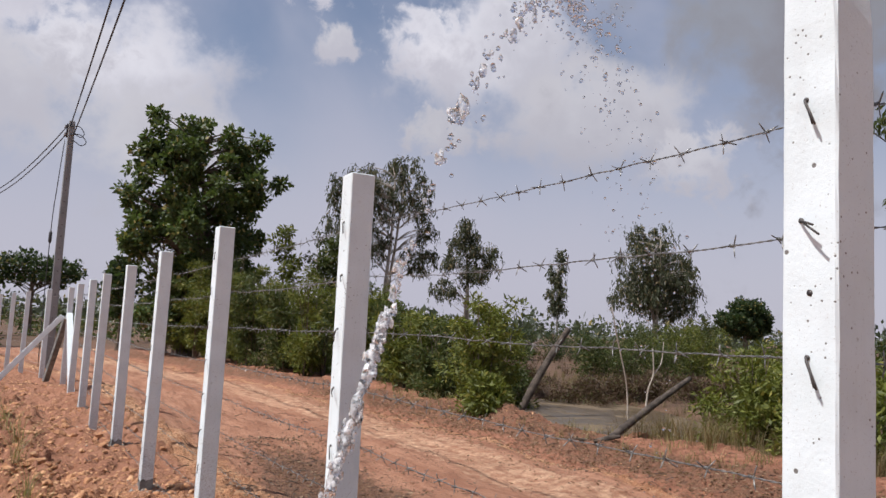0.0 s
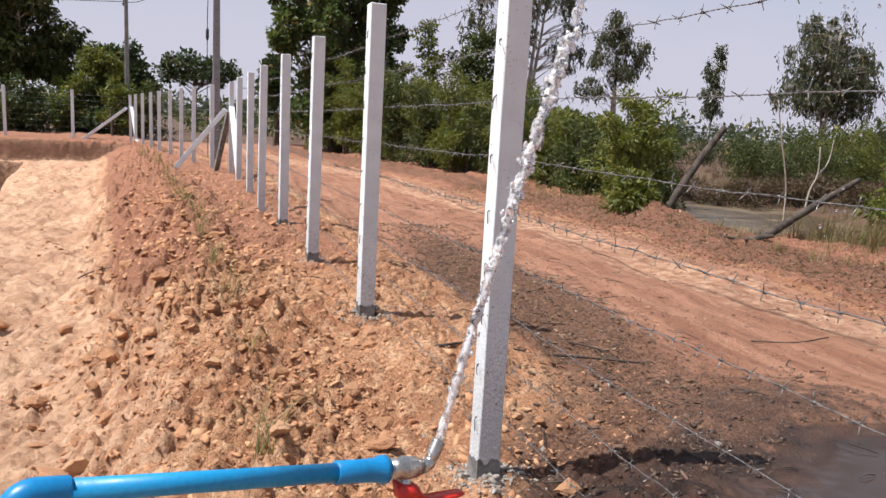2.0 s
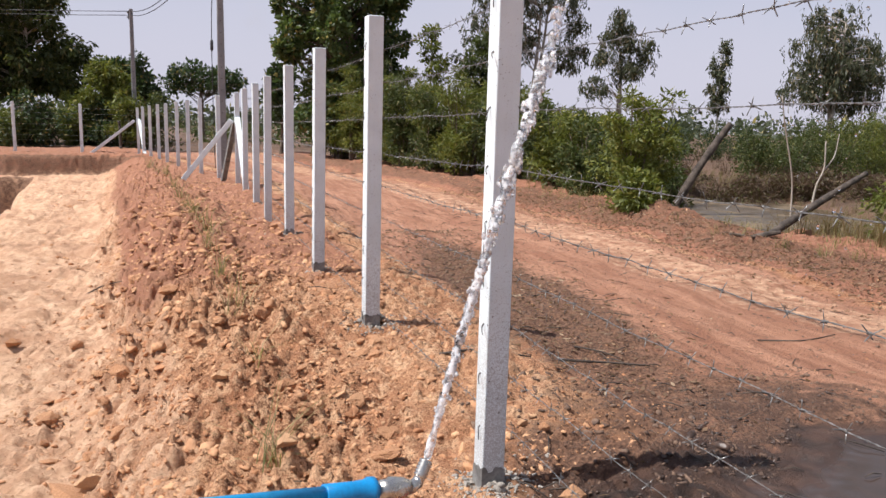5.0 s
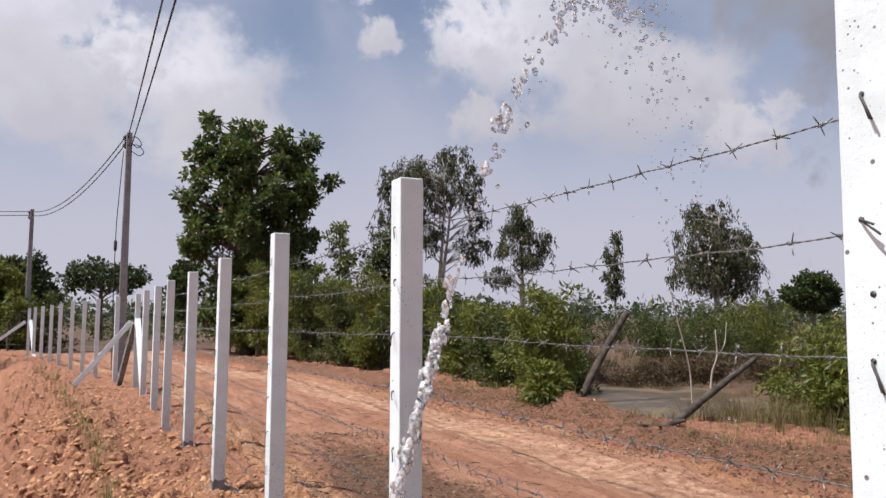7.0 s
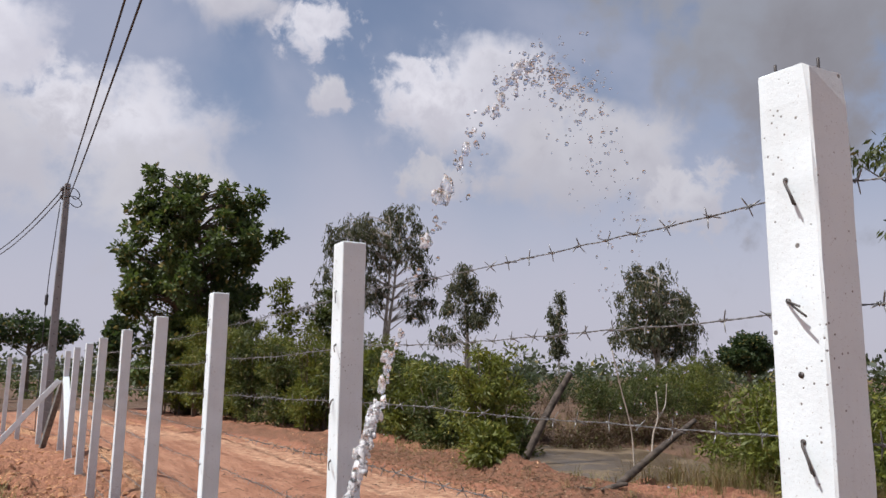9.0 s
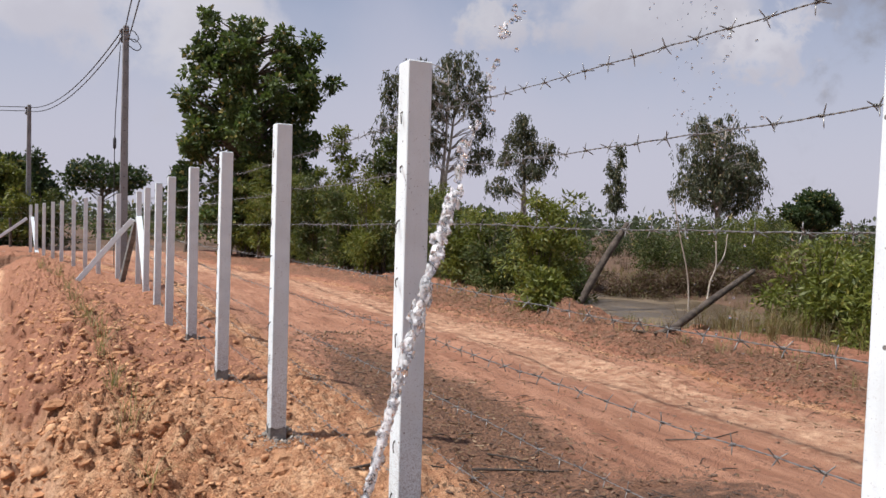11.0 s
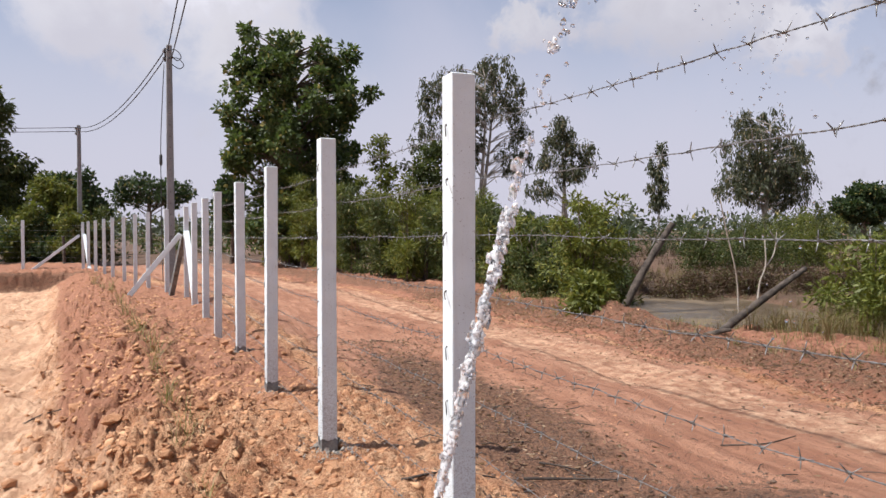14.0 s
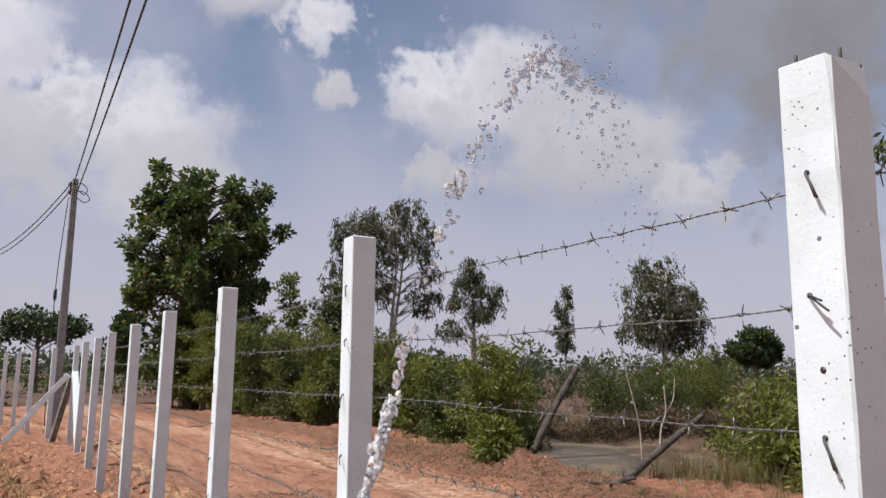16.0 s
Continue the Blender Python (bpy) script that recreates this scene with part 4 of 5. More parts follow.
# ---- trees and thickets ----
def leaves(clumps, radii, count, length, width, droop, seed, flat=0.8):
    """Small pointed leaves round each clump's centre."""
    rng = np.random.default_rng(seed)
    clumps, radii = np.asarray(clumps, float), np.asarray(radii, float)
    n = len(clumps) * count
    idx = np.repeat(np.arange(len(clumps)), count)
    d = rng.normal(size=(n, 3))
    d /= np.linalg.norm(d, axis=1)[:, None]
    r = radii[idx] * rng.random(n) ** 0.45
    pos = clumps[idx] + d * r[:, None] * np.array((1, 1, flat))
    axis = d * 0.7 + rng.normal(size=(n, 3)) * 0.55 + np.array((0, 0, -droop))
    axis /= np.linalg.norm(axis, axis=1)[:, None]
    side = np.cross(axis, rng.normal(size=(n, 3)))
    side /= np.linalg.norm(side, axis=1)[:, None] + 1e-9
    size = rng.uniform(0.65, 1.3, n)[:, None]
    nrm = np.cross(axis, side)
    base, mid, tip = pos, pos + axis * length * size * 0.45 + nrm * length * size * 0.06, pos + axis * length * size
    v = np.stack([base, mid + side * width * size * 0.5, tip, mid - side * width * size * 0.5], 1).reshape(-1, 3)
    return v, np.arange(len(v)).reshape(-1, 4)


def strands(clumps, radii, count, length, width, seed):
    """Narrow leaves on thin twigs that hang from each clump."""
    rng = np.random.default_rng(seed)
    clumps, radii = np.asarray(clumps, float), np.asarray(radii, float)
    each = 9
    hung = max(1, count // each)
    m = len(clumps) * hung
    idx = np.repeat(np.arange(len(clumps)), hung)
    head = clumps[idx] + rng.normal(size=(m, 3)) * radii[idx][:, None] * np.array((0.5, 0.5, 0.3))
    fall = radii[idx] * rng.uniform(0.7, 2.4, m)
    drift = rng.normal(0, 0.16, (m, 2))
    t = rng.random((m, each))
    pos = np.empty((m, each, 3))
    pos[:, :, :2] = head[:, None, :2] + drift[:, None, :] * (t * fall[:, None])[:, :, None] + rng.normal(0, 0.035, (m, each, 2))
    pos[:, :, 2] = head[:, None, 2] + 0.4 * radii[idx][:, None] - t * fall[:, None]
    pos = pos.reshape(-1, 3)
    n = len(pos)
    axis = rng.normal(size=(n, 3)) * 0.45 + np.array((0, 0, -1.0))
    axis /= np.linalg.norm(axis, axis=1)[:, None]
    side = np.cross(axis, rng.normal(size=(n, 3)))
    side /= np.linalg.norm(side, axis=1)[:, None] + 1e-9
    size = rng.uniform(0.6, 1.3, n)[:, None]
    mid = pos + axis * length * size * 0.4
    v = np.stack([pos, mid + side * width * size * 0.5, pos + axis * length * size, mid - side * width * size * 0.5], 1).reshape(-1, 3)
    return v, np.arange(len(v)).reshape(-1, 4)


def limb(s, a, b, r0, r1, rng, lift=0.3, sides=6):
    a, b = Vector(a), Vector(b)
    mid = a.lerp(b, 0.5) + Vector((rng.uniform(-0.1, 0.1), rng.uniform(-0.1, 0.1), lift * 0.25)) * (b - a).length
    pts = bent([a, mid, b], 4)
    s.tube(pts, [r0 + (r1 - r0) * k / (len(pts) - 1) for k in range(len(pts))], sides)


def tree(y, blobs, label, leaf_mat, bark, per_m3=5.0, count=60, size=0.42, leaf=(0.2, 0.1), droop=0.0, girth=0.16, seed=0, depth=1.0, stems=1, category="tree", lean=0.0):
    """A tree whose crown fills the blobs (x, z, half width, half height), all about the plane y."""
    rng = random.Random(seed)
    cx = sum(b[0] * b[2] * b[3] for b in blobs) / sum(b[2] * b[3] for b in blobs)
    top = max(b[1] + b[3] for b in blobs)
    ground = gz(cx, y)
    root = thing("tree", (cx, y, ground), label, category)
    centres, radii = [], []
    for bx, bz, rx, rz in blobs:
        ry = min(rx, 2.2) * depth
        n = max(3, int(per_m3 * (rx * ry * rz) ** 0.72 * 2.2))
        for _ in range(n):
            d = Vector((rng.gauss(0, 1), rng.gauss(0, 1), rng.gauss(0, 1))).normalized() * rng.random() ** 0.3
            p = Vector((bx - cx + d.x * (rx - size * 0.4 if rx > size else rx * 0.6), d.y * ry, bz - ground + d.z * (rz - size * 0.35 if rz > size else rz * 0.6)))
            if p.z > 0.25:
                centres.append(p)
                radii.append(size * rng.uniform(0.6, 1.15) * (1 if rx > size else 0.8))
    s = Shape()
    hi = (top - ground) * 0.86
    trunk = []
    for k in range(stems):
        off = Vector((rng.uniform(-0.25, 0.25), rng.uniform(-0.2, 0.2), 0)) * (stems > 1)
        line = bent([off + Vector((0, 0, -0.2)), off + Vector((rng.uniform(-0.08, 0.08) + lean * 0.3, 0, hi * 0.33)), off * 2.5 + Vector((rng.uniform(-0.25, 0.25) + lean * 0.6, 0, hi * 0.66)), off * 4 + Vector((rng.uniform(-0.3, 0.3) + lean, 0, hi))], 5)
        s.tube(line, [girth * (1.15 - 0.95 * i / (len(line) - 1)) for i in range(len(line))], 8)
        trunk += line[2:]
    part("trunk", s.mesh("trunk", bark), root)
    s = Shape()
    for c in centres:
        if rng.random() < 0.7:
            below = [q for q in trunk if q.z < c.z - 0.15 * abs(c.x)] or trunk[:2]
            start = min(below, key=lambda q: (q - c).length * rng.uniform(0.8, 1.3))
            limb(s, start, c, max(0.012, girth * 0.22 * rng.uniform(0.6, 1.2)), 0.008, rng, 0.35, 5)
    tagged(part("branching", s.mesh("branching", bark), root), kind="stuff")
    v, f = strands(centres, radii, count, leaf[0], leaf[1], seed + 1) if droop > 1.2 else leaves(centres, radii, count, leaf[0], leaf[1], droop, seed + 1)
    tagged(part("crown", mesh_of("crown", v, f, leaf_mat), root), kind="stuff")
    return root


BIG = ((4.6, 6.0, 2.3, 1.9), (3.5, 7.3, 1.05, 0.8), (2.98, 8.2, 0.34, 0.42), (4.25, 7.95, 0.8, 0.55), (5.3, 7.75, 0.7, 0.5), (6.55, 7.55, 0.5, 0.66), (6.0, 6.9, 0.9, 0.6), (7.45, 6.3, 0.36, 0.3), (2.6, 6.6, 0.65, 0.7), (2.55, 5.2, 0.62, 0.9), (6.2, 5.6, 0.75, 0.9), (4.3, 4.1, 2.25, 1.3), (2.7, 4.0, 0.75, 0.85), (6.0, 4.1, 0.9, 1.0), (4.9, 2.6, 2.1, 1.1), (4.25, 1.57, 1.8, 0.9))
GUM_A = ((13.3, 8.45, 1.4, 0.85), (15.7, 9.05, 1.25, 0.95), (12.3, 7.5, 0.8, 0.8), (16.6, 7.7, 1.0, 1.1), (14.5, 7.4, 1.4, 1.1), (17.2, 6.2, 0.65, 0.7), (14.0, 5.4, 1.2, 1.1), (12.2, 6.1, 0.6, 0.7), (16.6, 4.9, 0.9, 0.9), (17.4, 5.1, 0.5, 0.5))
GUM_B = ((20.8, 6.95, 0.95, 0.85), (20.6, 6.0, 1.1, 0.7), (22.4, 5.6, 0.7, 0.9), (19.7, 5.1, 0.7, 0.6), (21.4, 4.7, 1.2, 0.8), (19.4, 3.6, 0.9, 0.6))
GUM_SLIM = ((29.14, 6.45, 0.42, 0.75), (28.9, 5.2, 0.65, 0.9), (28.9, 3.9, 0.75, 0.9), (29.0, 3.0, 0.6, 0.5))
GUM_WIDE = ((24.6, 5.95, 1.2, 0.85), (24.1, 5.0, 1.35, 0.9), (25.9, 4.8, 1.25, 0.9), (24.9, 4.0, 2.0, 0.9), (26.6, 3.7, 0.9, 0.7), (23.7, 3.3, 1.4, 0.7), (25.6, 3.0, 1.6, 0.7))
ROUND = ((68.3, 4.9, 1.8, 1.3), (66.5, 3.7, 1.7, 1.1), (70.2, 3.9, 1.6, 1.2), (69.7, 5.3, 0.9, 0.7), (67.2, 4.9, 0.9, 0.7), (68.4, 3.0, 2.6, 1.2))
UMBRELLA = ((0.08, 4.32, 1.95, 0.73), (-0.58, 4.59, 0.79, 0.47), (2.29, 3.94, 1.32, 0.82), (1.11, 3.47, 2.26, 0.81), (-1.18, 3.42, 1.04, 0.65))
FAR_L = ((-4.29, 3.85, 1.16, 1.14), (-2.99, 3.25, 0.79, 0.83), (-2.29, 2.56, 0.91, 0.58))
DARK_L = ((2.67, 2.86, 0.66, 0.69), (2.73, 2.01, 0.83, 0.86))
SLENDER = ((7.07, 4.55, 0.25, 0.44), (6.96, 3.71, 0.41, 0.55), (7.33, 3.04, 0.54, 0.55))
DARK_MID = ((11.44, 4.95, 0.77, 0.56), (11.4, 3.83, 0.99, 0.96), (11.6, 2.38, 1.1, 1.01))
BACK_MID = ((14.65, 1.38, 1.32, 0.69), (13.13, 1.74, 1.27, 0.87), (11.93, 1.38, 1.33, 0.86))
TALL_LEFT = ((-6.29, 6.41, 0.9, 1.08), (-6.92, 5.31, 1.19, 1.31), (-5.51, 4.04, 1.01, 0.87), (-8.38, 5.55, 1.77, 2.41), (-7.87, 3.26, 2.33, 1.31), (-5.99, 2.81, 1.22, 0.87))
GREEN_L = ((-3.84, 2.96, 0.77, 0.74), (-3.97, 2.03, 1.08, 0.84), (-3.47, 2.39, 0.78, 0.84))
DARK_LL = ((-2.83, 3.52, 0.49, 1.33), (-2.2, 2.57, 0.39, 0.41), (-2.52, 1.98, 0.66, 0.71))
tree(24.0, BIG, "large broad-leaved tree with a dense dark green crown", M_BROAD, M_BARK, 9.5, 84, 0.32, (0.19, 0.10), 0.1, 0.2, 3, 0.95)
tree(30.0, GUM_A, "tall gum tree with drooping thin leaves and bare limbs", M_GUM, M_PALE, 13.5, 54, 0.34, (0.21, 0.055), 1.7, 0.12, 5, 0.9, 2)
tree(32.0, GUM_B, "gum tree with a pale forked trunk and thin crown", M_GUM, M_PALE, 14.5, 54, 0.34, (0.22, 0.058), 1.8, 0.1, 7, 0.9, 2)
tree(34.0, GUM_SLIM, "slim young gum tree with a narrow crown", M_GUM, M_PALE, 22.0, 54, 0.3, (0.22, 0.062), 1.6, 0.06, 9, 0.9)
tree(22.0, GUM_WIDE, "spreading gum tree with weeping grey-green foliage beyond the pond", M_GUM, M_PALE, 17.0, 54, 0.36, (0.2, 0.05), 2.2, 0.1, 11, 0.9, 2)
tree(50.0, ROUND, "distant rounded dark green tree", M_DARK, M_BARK, 7.0, 70, 0.6, (0.36, 0.2), 0.0, 0.3, 13, 1.0)
tree(50.0, UMBRELLA, "distant flat-topped spreading tree", M_DARK, M_BARK, 8.0, 34, 0.32, (0.24, 0.13), 0.0, 0.14, 15, 1.0, 2)
tree(45.0, FAR_L, "distant dark green tree behind the fence corner", M_DARK, M_BARK, 9.0, 80, 0.5, (0.28, 0.14), 0.2, 0.14, 17, 1.0)
tree(27.0, DARK_L, "dark low leafy tree behind the road", M_DARK, M_BARK, 10.0, 90, 0.36, (0.2, 0.11), 0.0, 0.09, 19, 1.0)
tree(22.0, SLENDER, "slender young tree with bright green leaves", M_BRIGHT, M_BARK, 14.0, 60, 0.28, (0.17, 0.07), 0.1, 0.05, 21, 1.0)
OVERHANG = ((11.4, 5.05, 0.85, 0.28), (12.6, 5.3, 1.0, 0.6), (13.6, 5.6, 1.2, 0.9), (13.4, 4.2, 1.2, 0.7))
tree(4.0, OVERHANG, "leafy tree with drooping thin twigs beyond the ditch", M_MID, M_BARK, 12.0, 40, 0.28, (0.16, 0.05), 0.8, 0.1, 33, 0.9)
SAPLING = ((8.2, 4.42, 0.36, 0.3), (8.05, 3.6, 0.2, 0.2), (8.3, 2.6, 0.4, 0.4))
tree(22.0, SAPLING, "thin sapling with a sparse tuft of leaves", M_GUM, M_PALE, 14.0, 30, 0.2, (0.13, 0.05), 0.4, 0.025, 22, 1.0)
tree(28.0, DARK_MID, "dark bushy tree behind the roadside thicket", M_MID, M_BARK, 9.0, 90, 0.45, (0.2, 0.1), 0.2, 0.09, 23, 1.0)
tree(26.0, BACK_MID, "low dark green thicket tree beyond the road", M_MID, M_BARK, 10.0, 90, 0.42, (0.2, 0.1), 0.2, 0.08, 25, 1.0, 3)
tree(34.0, TALL_LEFT, "tall dense gum tree behind the side fence", M_MID, M_PALE, 11.0, 95, 0.5, (0.26, 0.09), 0.6, 0.16, 27, 0.9, 3)
tree(32.0, GREEN_L, "leafy light green young tree behind the side fence", M_BRIGHT, M_BARK, 11.0, 95, 0.4, (0.2, 0.09), 0.2, 0.07, 29, 1.0, 2)
tree(40.0, DARK_LL, "narrow dark tree behind the far power pole", M_DARK, M_BARK, 11.0, 80, 0.4, (0.24, 0.11), 0.1, 0.09, 31, 1.0)


def shrub(place, height, spread_r, label, leaf_mat, seed, stems=7, count=70, leaf=(0.11, 0.05), low=0.25, clumps=26, size=0.26):
    rng = random.Random(seed)
    x, y = place
    root = thing("shrub", (x, y, gz(x, y)), label, "shrub", "shrubs along the road")
    centres, radii = [], []
    for k in range(stems):
        a = rng.uniform(0, 6.283)
        h, w = height * rng.uniform(0.65, 1.0), spread_r * rng.uniform(0.3, 1.0)
        line = bent([(0.12 * math.cos(a), 0.12 * math.sin(a), -0.1), (w * 0.3 * math.cos(a), w * 0.3 * math.sin(a), h * 0.4), (w * 0.7 * math.cos(a + 0.3), w * 0.7 * math.sin(a + 0.3), h * 0.95)], 5)
        part("stem", Shape().tube(line, [0.02 * (1.1 - 0.9 * i / (len(line) - 1)) for i in range(len(line))], 5).mesh("stem", M_BARK), root)
        for _ in range(max(2, clumps // stems)):
            q = line[rng.randrange(2, len(line))]
            k2 = q.z / height
            if k2 > low * 0.6:
                centres.append(q + Vector((rng.gauss(0, 0.24), rng.gauss(0, 0.24), rng.gauss(0, 0.12))) * spread_r)
                radii.append(size * rng.uniform(0.6, 1.2) * (1.15 - 0.4 * k2))
    for _ in range(clumps // 3):
        a, w = rng.uniform(0, 6.283), spread_r * rng.random() ** 0.5
        centres.append(Vector((w * math.cos(a), w * math.sin(a), height * rng.uniform(low, 0.75))))
        radii.append(size * rng.uniform(0.7, 1.2))
    v, f = leaves(centres, radii, count, leaf[0], leaf[1], 0.15, seed + 1)
    tagged(part("crown", mesh_of("crown", v, f, leaf_mat), root), kind="stuff")
    return root


pick = random.Random(77)
M_BRUSH = leafy("dry_brush", (0.055, 0.034, 0.022), (0.145, 0.088, 0.055), (0.09, 0.1, 0.03), 0.15)
THICKET = "leafy green roadside shrub with many thin stems"
for k in range(17):
    y = 11.6 + k * 0.85
    mat = (M_BRIGHT, M_MID, M_BRIGHT, M_MID, M_BRIGHT)[k % 5]
    shrub((float(verge(np.array(y))) + 2.2 + pick.uniform(-0.35, 0.5), y), (2.0 + 0.13 * (y - 11)) * pick.uniform(0.85, 1.15), pick.uniform(0.6, 0.9), THICKET, mat, 300 + k, 8, 120, (0.13, 0.028), 0.12, 34)
for k in range(15):
    y = 11.0 + k * 1.05
    shrub((float(verge(np.array(y))) + 3.9 + pick.uniform(-0.5, 1.2), y + 0.5), (1.7 + 0.09 * (y - 11)) * pick.uniform(0.8, 1.1), pick.uniform(0.7, 1.0), "dense dark green shrub in the roadside thicket", M_DARK if k % 3 else M_MID, 340 + k, 7, 100, (0.13, 0.04), 0.1, 34, 0.3)
for x, y, h, r, mat, lab in (
        (5.75, 7.7, 2.15, 0.58, M_BRIGHT, "bushy bright green shrub on the road bank"), (6.3, 8.3, 2.0, 0.6, M_BRIGHT, "bushy bright green shrub on the road bank"),
        (5.3, 6.9, 0.45, 0.22, M_BRIGHT, "low green shrub on the road bank"), (6.3, 10.0, 1.3, 0.6, M_MID, "grey-green shrub on the road bank"), (6.7, 11.0, 1.45, 0.7, M_MID, "grey-green shrub on the road bank"),
        (16.8, 17.0, 1.6, 1.0, M_MID, "grey-green bush across the pond"), (18.6, 17.6, 1.5, 1.0, M_MID, "grey-green bush across the pond"), (20.5, 17.4, 1.7, 1.1, M_MID, "grey-green bush across the pond"),
        (23.0, 20.5, 2.2, 1.3, M_MID, "green bush under the spreading gum tree"), (21.5, 20.0, 2.0, 1.2, M_MID, "green bush under the spreading gum tree"), (25.5, 20.5, 2.0, 1.4, M_MID, "green bush under the spreading gum tree"),
        (24.4, 19.6, 2.5, 1.2, M_BRIGHT, "light green bush under the spreading gum tree"), (22.4, 19.0, 2.1, 1.0, M_BRIGHT, "light green bush under the spreading gum tree"), (26.8, 20.6, 2.7, 1.2, M_BRIGHT, "light green bush under the spreading gum tree"),
        (26.5, 31.0, 2.6, 1.3, M_DARK, "dark bush on the far field"), (28.6, 31.5, 2.2, 1.2, M_DARK, "dark bush on the far field"), (24.2, 31.5, 2.0, 1.2, M_DARK, "dark bush on the far field"),
        (7.6, 3.9, 1.35, 0.7, M_BRIGHT, "tangled bright green shrub beside the ditch"), (8.6, 4.6, 1.5, 0.8, M_BRIGHT, "tangled bright green shrub beside the ditch"), (8.2, 3.2, 1.6, 0.8, M_BRIGHT, "tangled bright green shrub beside the ditch"),
        (9.8, 5.2, 1.6, 0.9, M_MID, "tangled green shrub beside the ditch"), (7.2, 2.6, 1.2, 0.6, M_BRIGHT, "tangled bright green shrub beside the ditch"), (9.4, 3.6, 1.8, 0.9, M_MID, "tangled green shrub beside the ditch"), (7.9, 1.6, 1.5, 0.8, M_MID, "tangled green shrub beside the ditch"), (7.0, 0.6, 1.6, 0.8, M_MID, "tangled green shrub beside the ditch")):
    shrub((x, y), h, r, lab, mat, int(x * 131 + y * 17), 8, 115, (0.095, 0.032), 0.08, 34, 0.24 if x < 12 else 0.4)


for k in range(13):
    x, y = -11.5 + k * 0.78, 30.3 + pick.uniform(-0.3, 2.5)
    shrub((x, y), pick.uniform(1.3, 2.4), pick.uniform(0.8, 1.1), "dense dark shrub behind the side fence", (M_MID, M_DARK, M_BRIGHT)[k % 3], 400 + k, 6, 90, (0.16, 0.07), 0.05, 34, 0.36)


for k in range(22):
    a = k / 21
    x, y = 9.2 + 8.5 * a + pick.uniform(-0.6, 0.6), 14.6 - 6.6 * a + pick.uniform(-0.5, 1.0)
    shrub((x, y), pick.uniform(0.45, 0.85), pick.uniform(0.6, 0.9), "dry brown brush on the pond bank", M_BRUSH, 430 + k, 8, 70, (0.12, 0.022), 0.05, 24, 0.24)


def far_woods():
    rng = np.random.default_rng(5)
    n = 300
    az, d = np.radians(rng.uniform(-22, 85, n)), rng.uniform(90, 220, n)
    h = rng.uniform(1.5, 5.0, n) * (0.6 + d / 220)
    c = np.stack([d * np.sin(az), d * np.cos(az), h * 0.45], 1)
    # the haze on this tree line comes from its leaf colour
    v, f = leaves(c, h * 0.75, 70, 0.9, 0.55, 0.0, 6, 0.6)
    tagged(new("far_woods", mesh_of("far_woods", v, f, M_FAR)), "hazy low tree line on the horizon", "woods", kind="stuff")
    n = 190
    az, d = np.radians(rng.uniform(-25, 80, n)), rng.uniform(36, 85, n)
    x, y = d * np.sin(az), d * np.cos(az)
    keep = (x > 8) | (y > 40)
    x, y = x[keep], y[keep]
    h = rng.uniform(0.5, 1.5, len(x))
    v, f = leaves(np.stack([x, y, h * 0.4], 1), h * 1.1, 90, 0.3, 0.14, 0.0, 8, 0.5)
    tagged(new("field_scrub", mesh_of("field_scrub", v, f, M_MID)), "low scattered scrub on the far fields", "scrub", kind="stuff")


far_woods()


def blades(points, height, width, count, lean, seed):
    """Grass blades, three quads each, round every point."""
    rng = np.random.default_rng(seed)
    n = len(points) * count
    base = np.repeat(points, count, 0) + np.concatenate([rng.normal(0, 0.035, (n, 2)), np.zeros((n, 1))], 1)
    h = height * rng.uniform(0.45, 1.15, n)[:, None]
    a = rng.uniform(0, 6.283, n)
    way = np.stack([np.cos(a), np.sin(a), np.zeros(n)], 1)
    side = np.stack([-np.sin(a), np.cos(a), np.zeros(n)], 1) * width * 0.5
    bend = lean * rng.uniform(0.2, 1.2, n)[:, None]
    up = np.array((0, 0, 1.0))
    rows = [base + way * h * bend * t * t + up * h * t * (1 - 0.25 * bend * t) for t in (0, 0.4, 0.75, 1.0)]
    v = np.stack([q for k, r in enumerate(rows) for q in (r - side * (1 - 0.28 * k), r + side * (1 - 0.28 * k))], 1).reshape(-1, 3)
    i = np.arange(n)[:, None] * 8
    f = np.concatenate([i + np.array((k, k + 1, k + 3, k + 2)) for k in (0, 2, 4)], 1).reshape(-1, 4)
    return v, f


def on_land(x, y):
    return np.stack([x, y, land(x, y)[0]], 1)


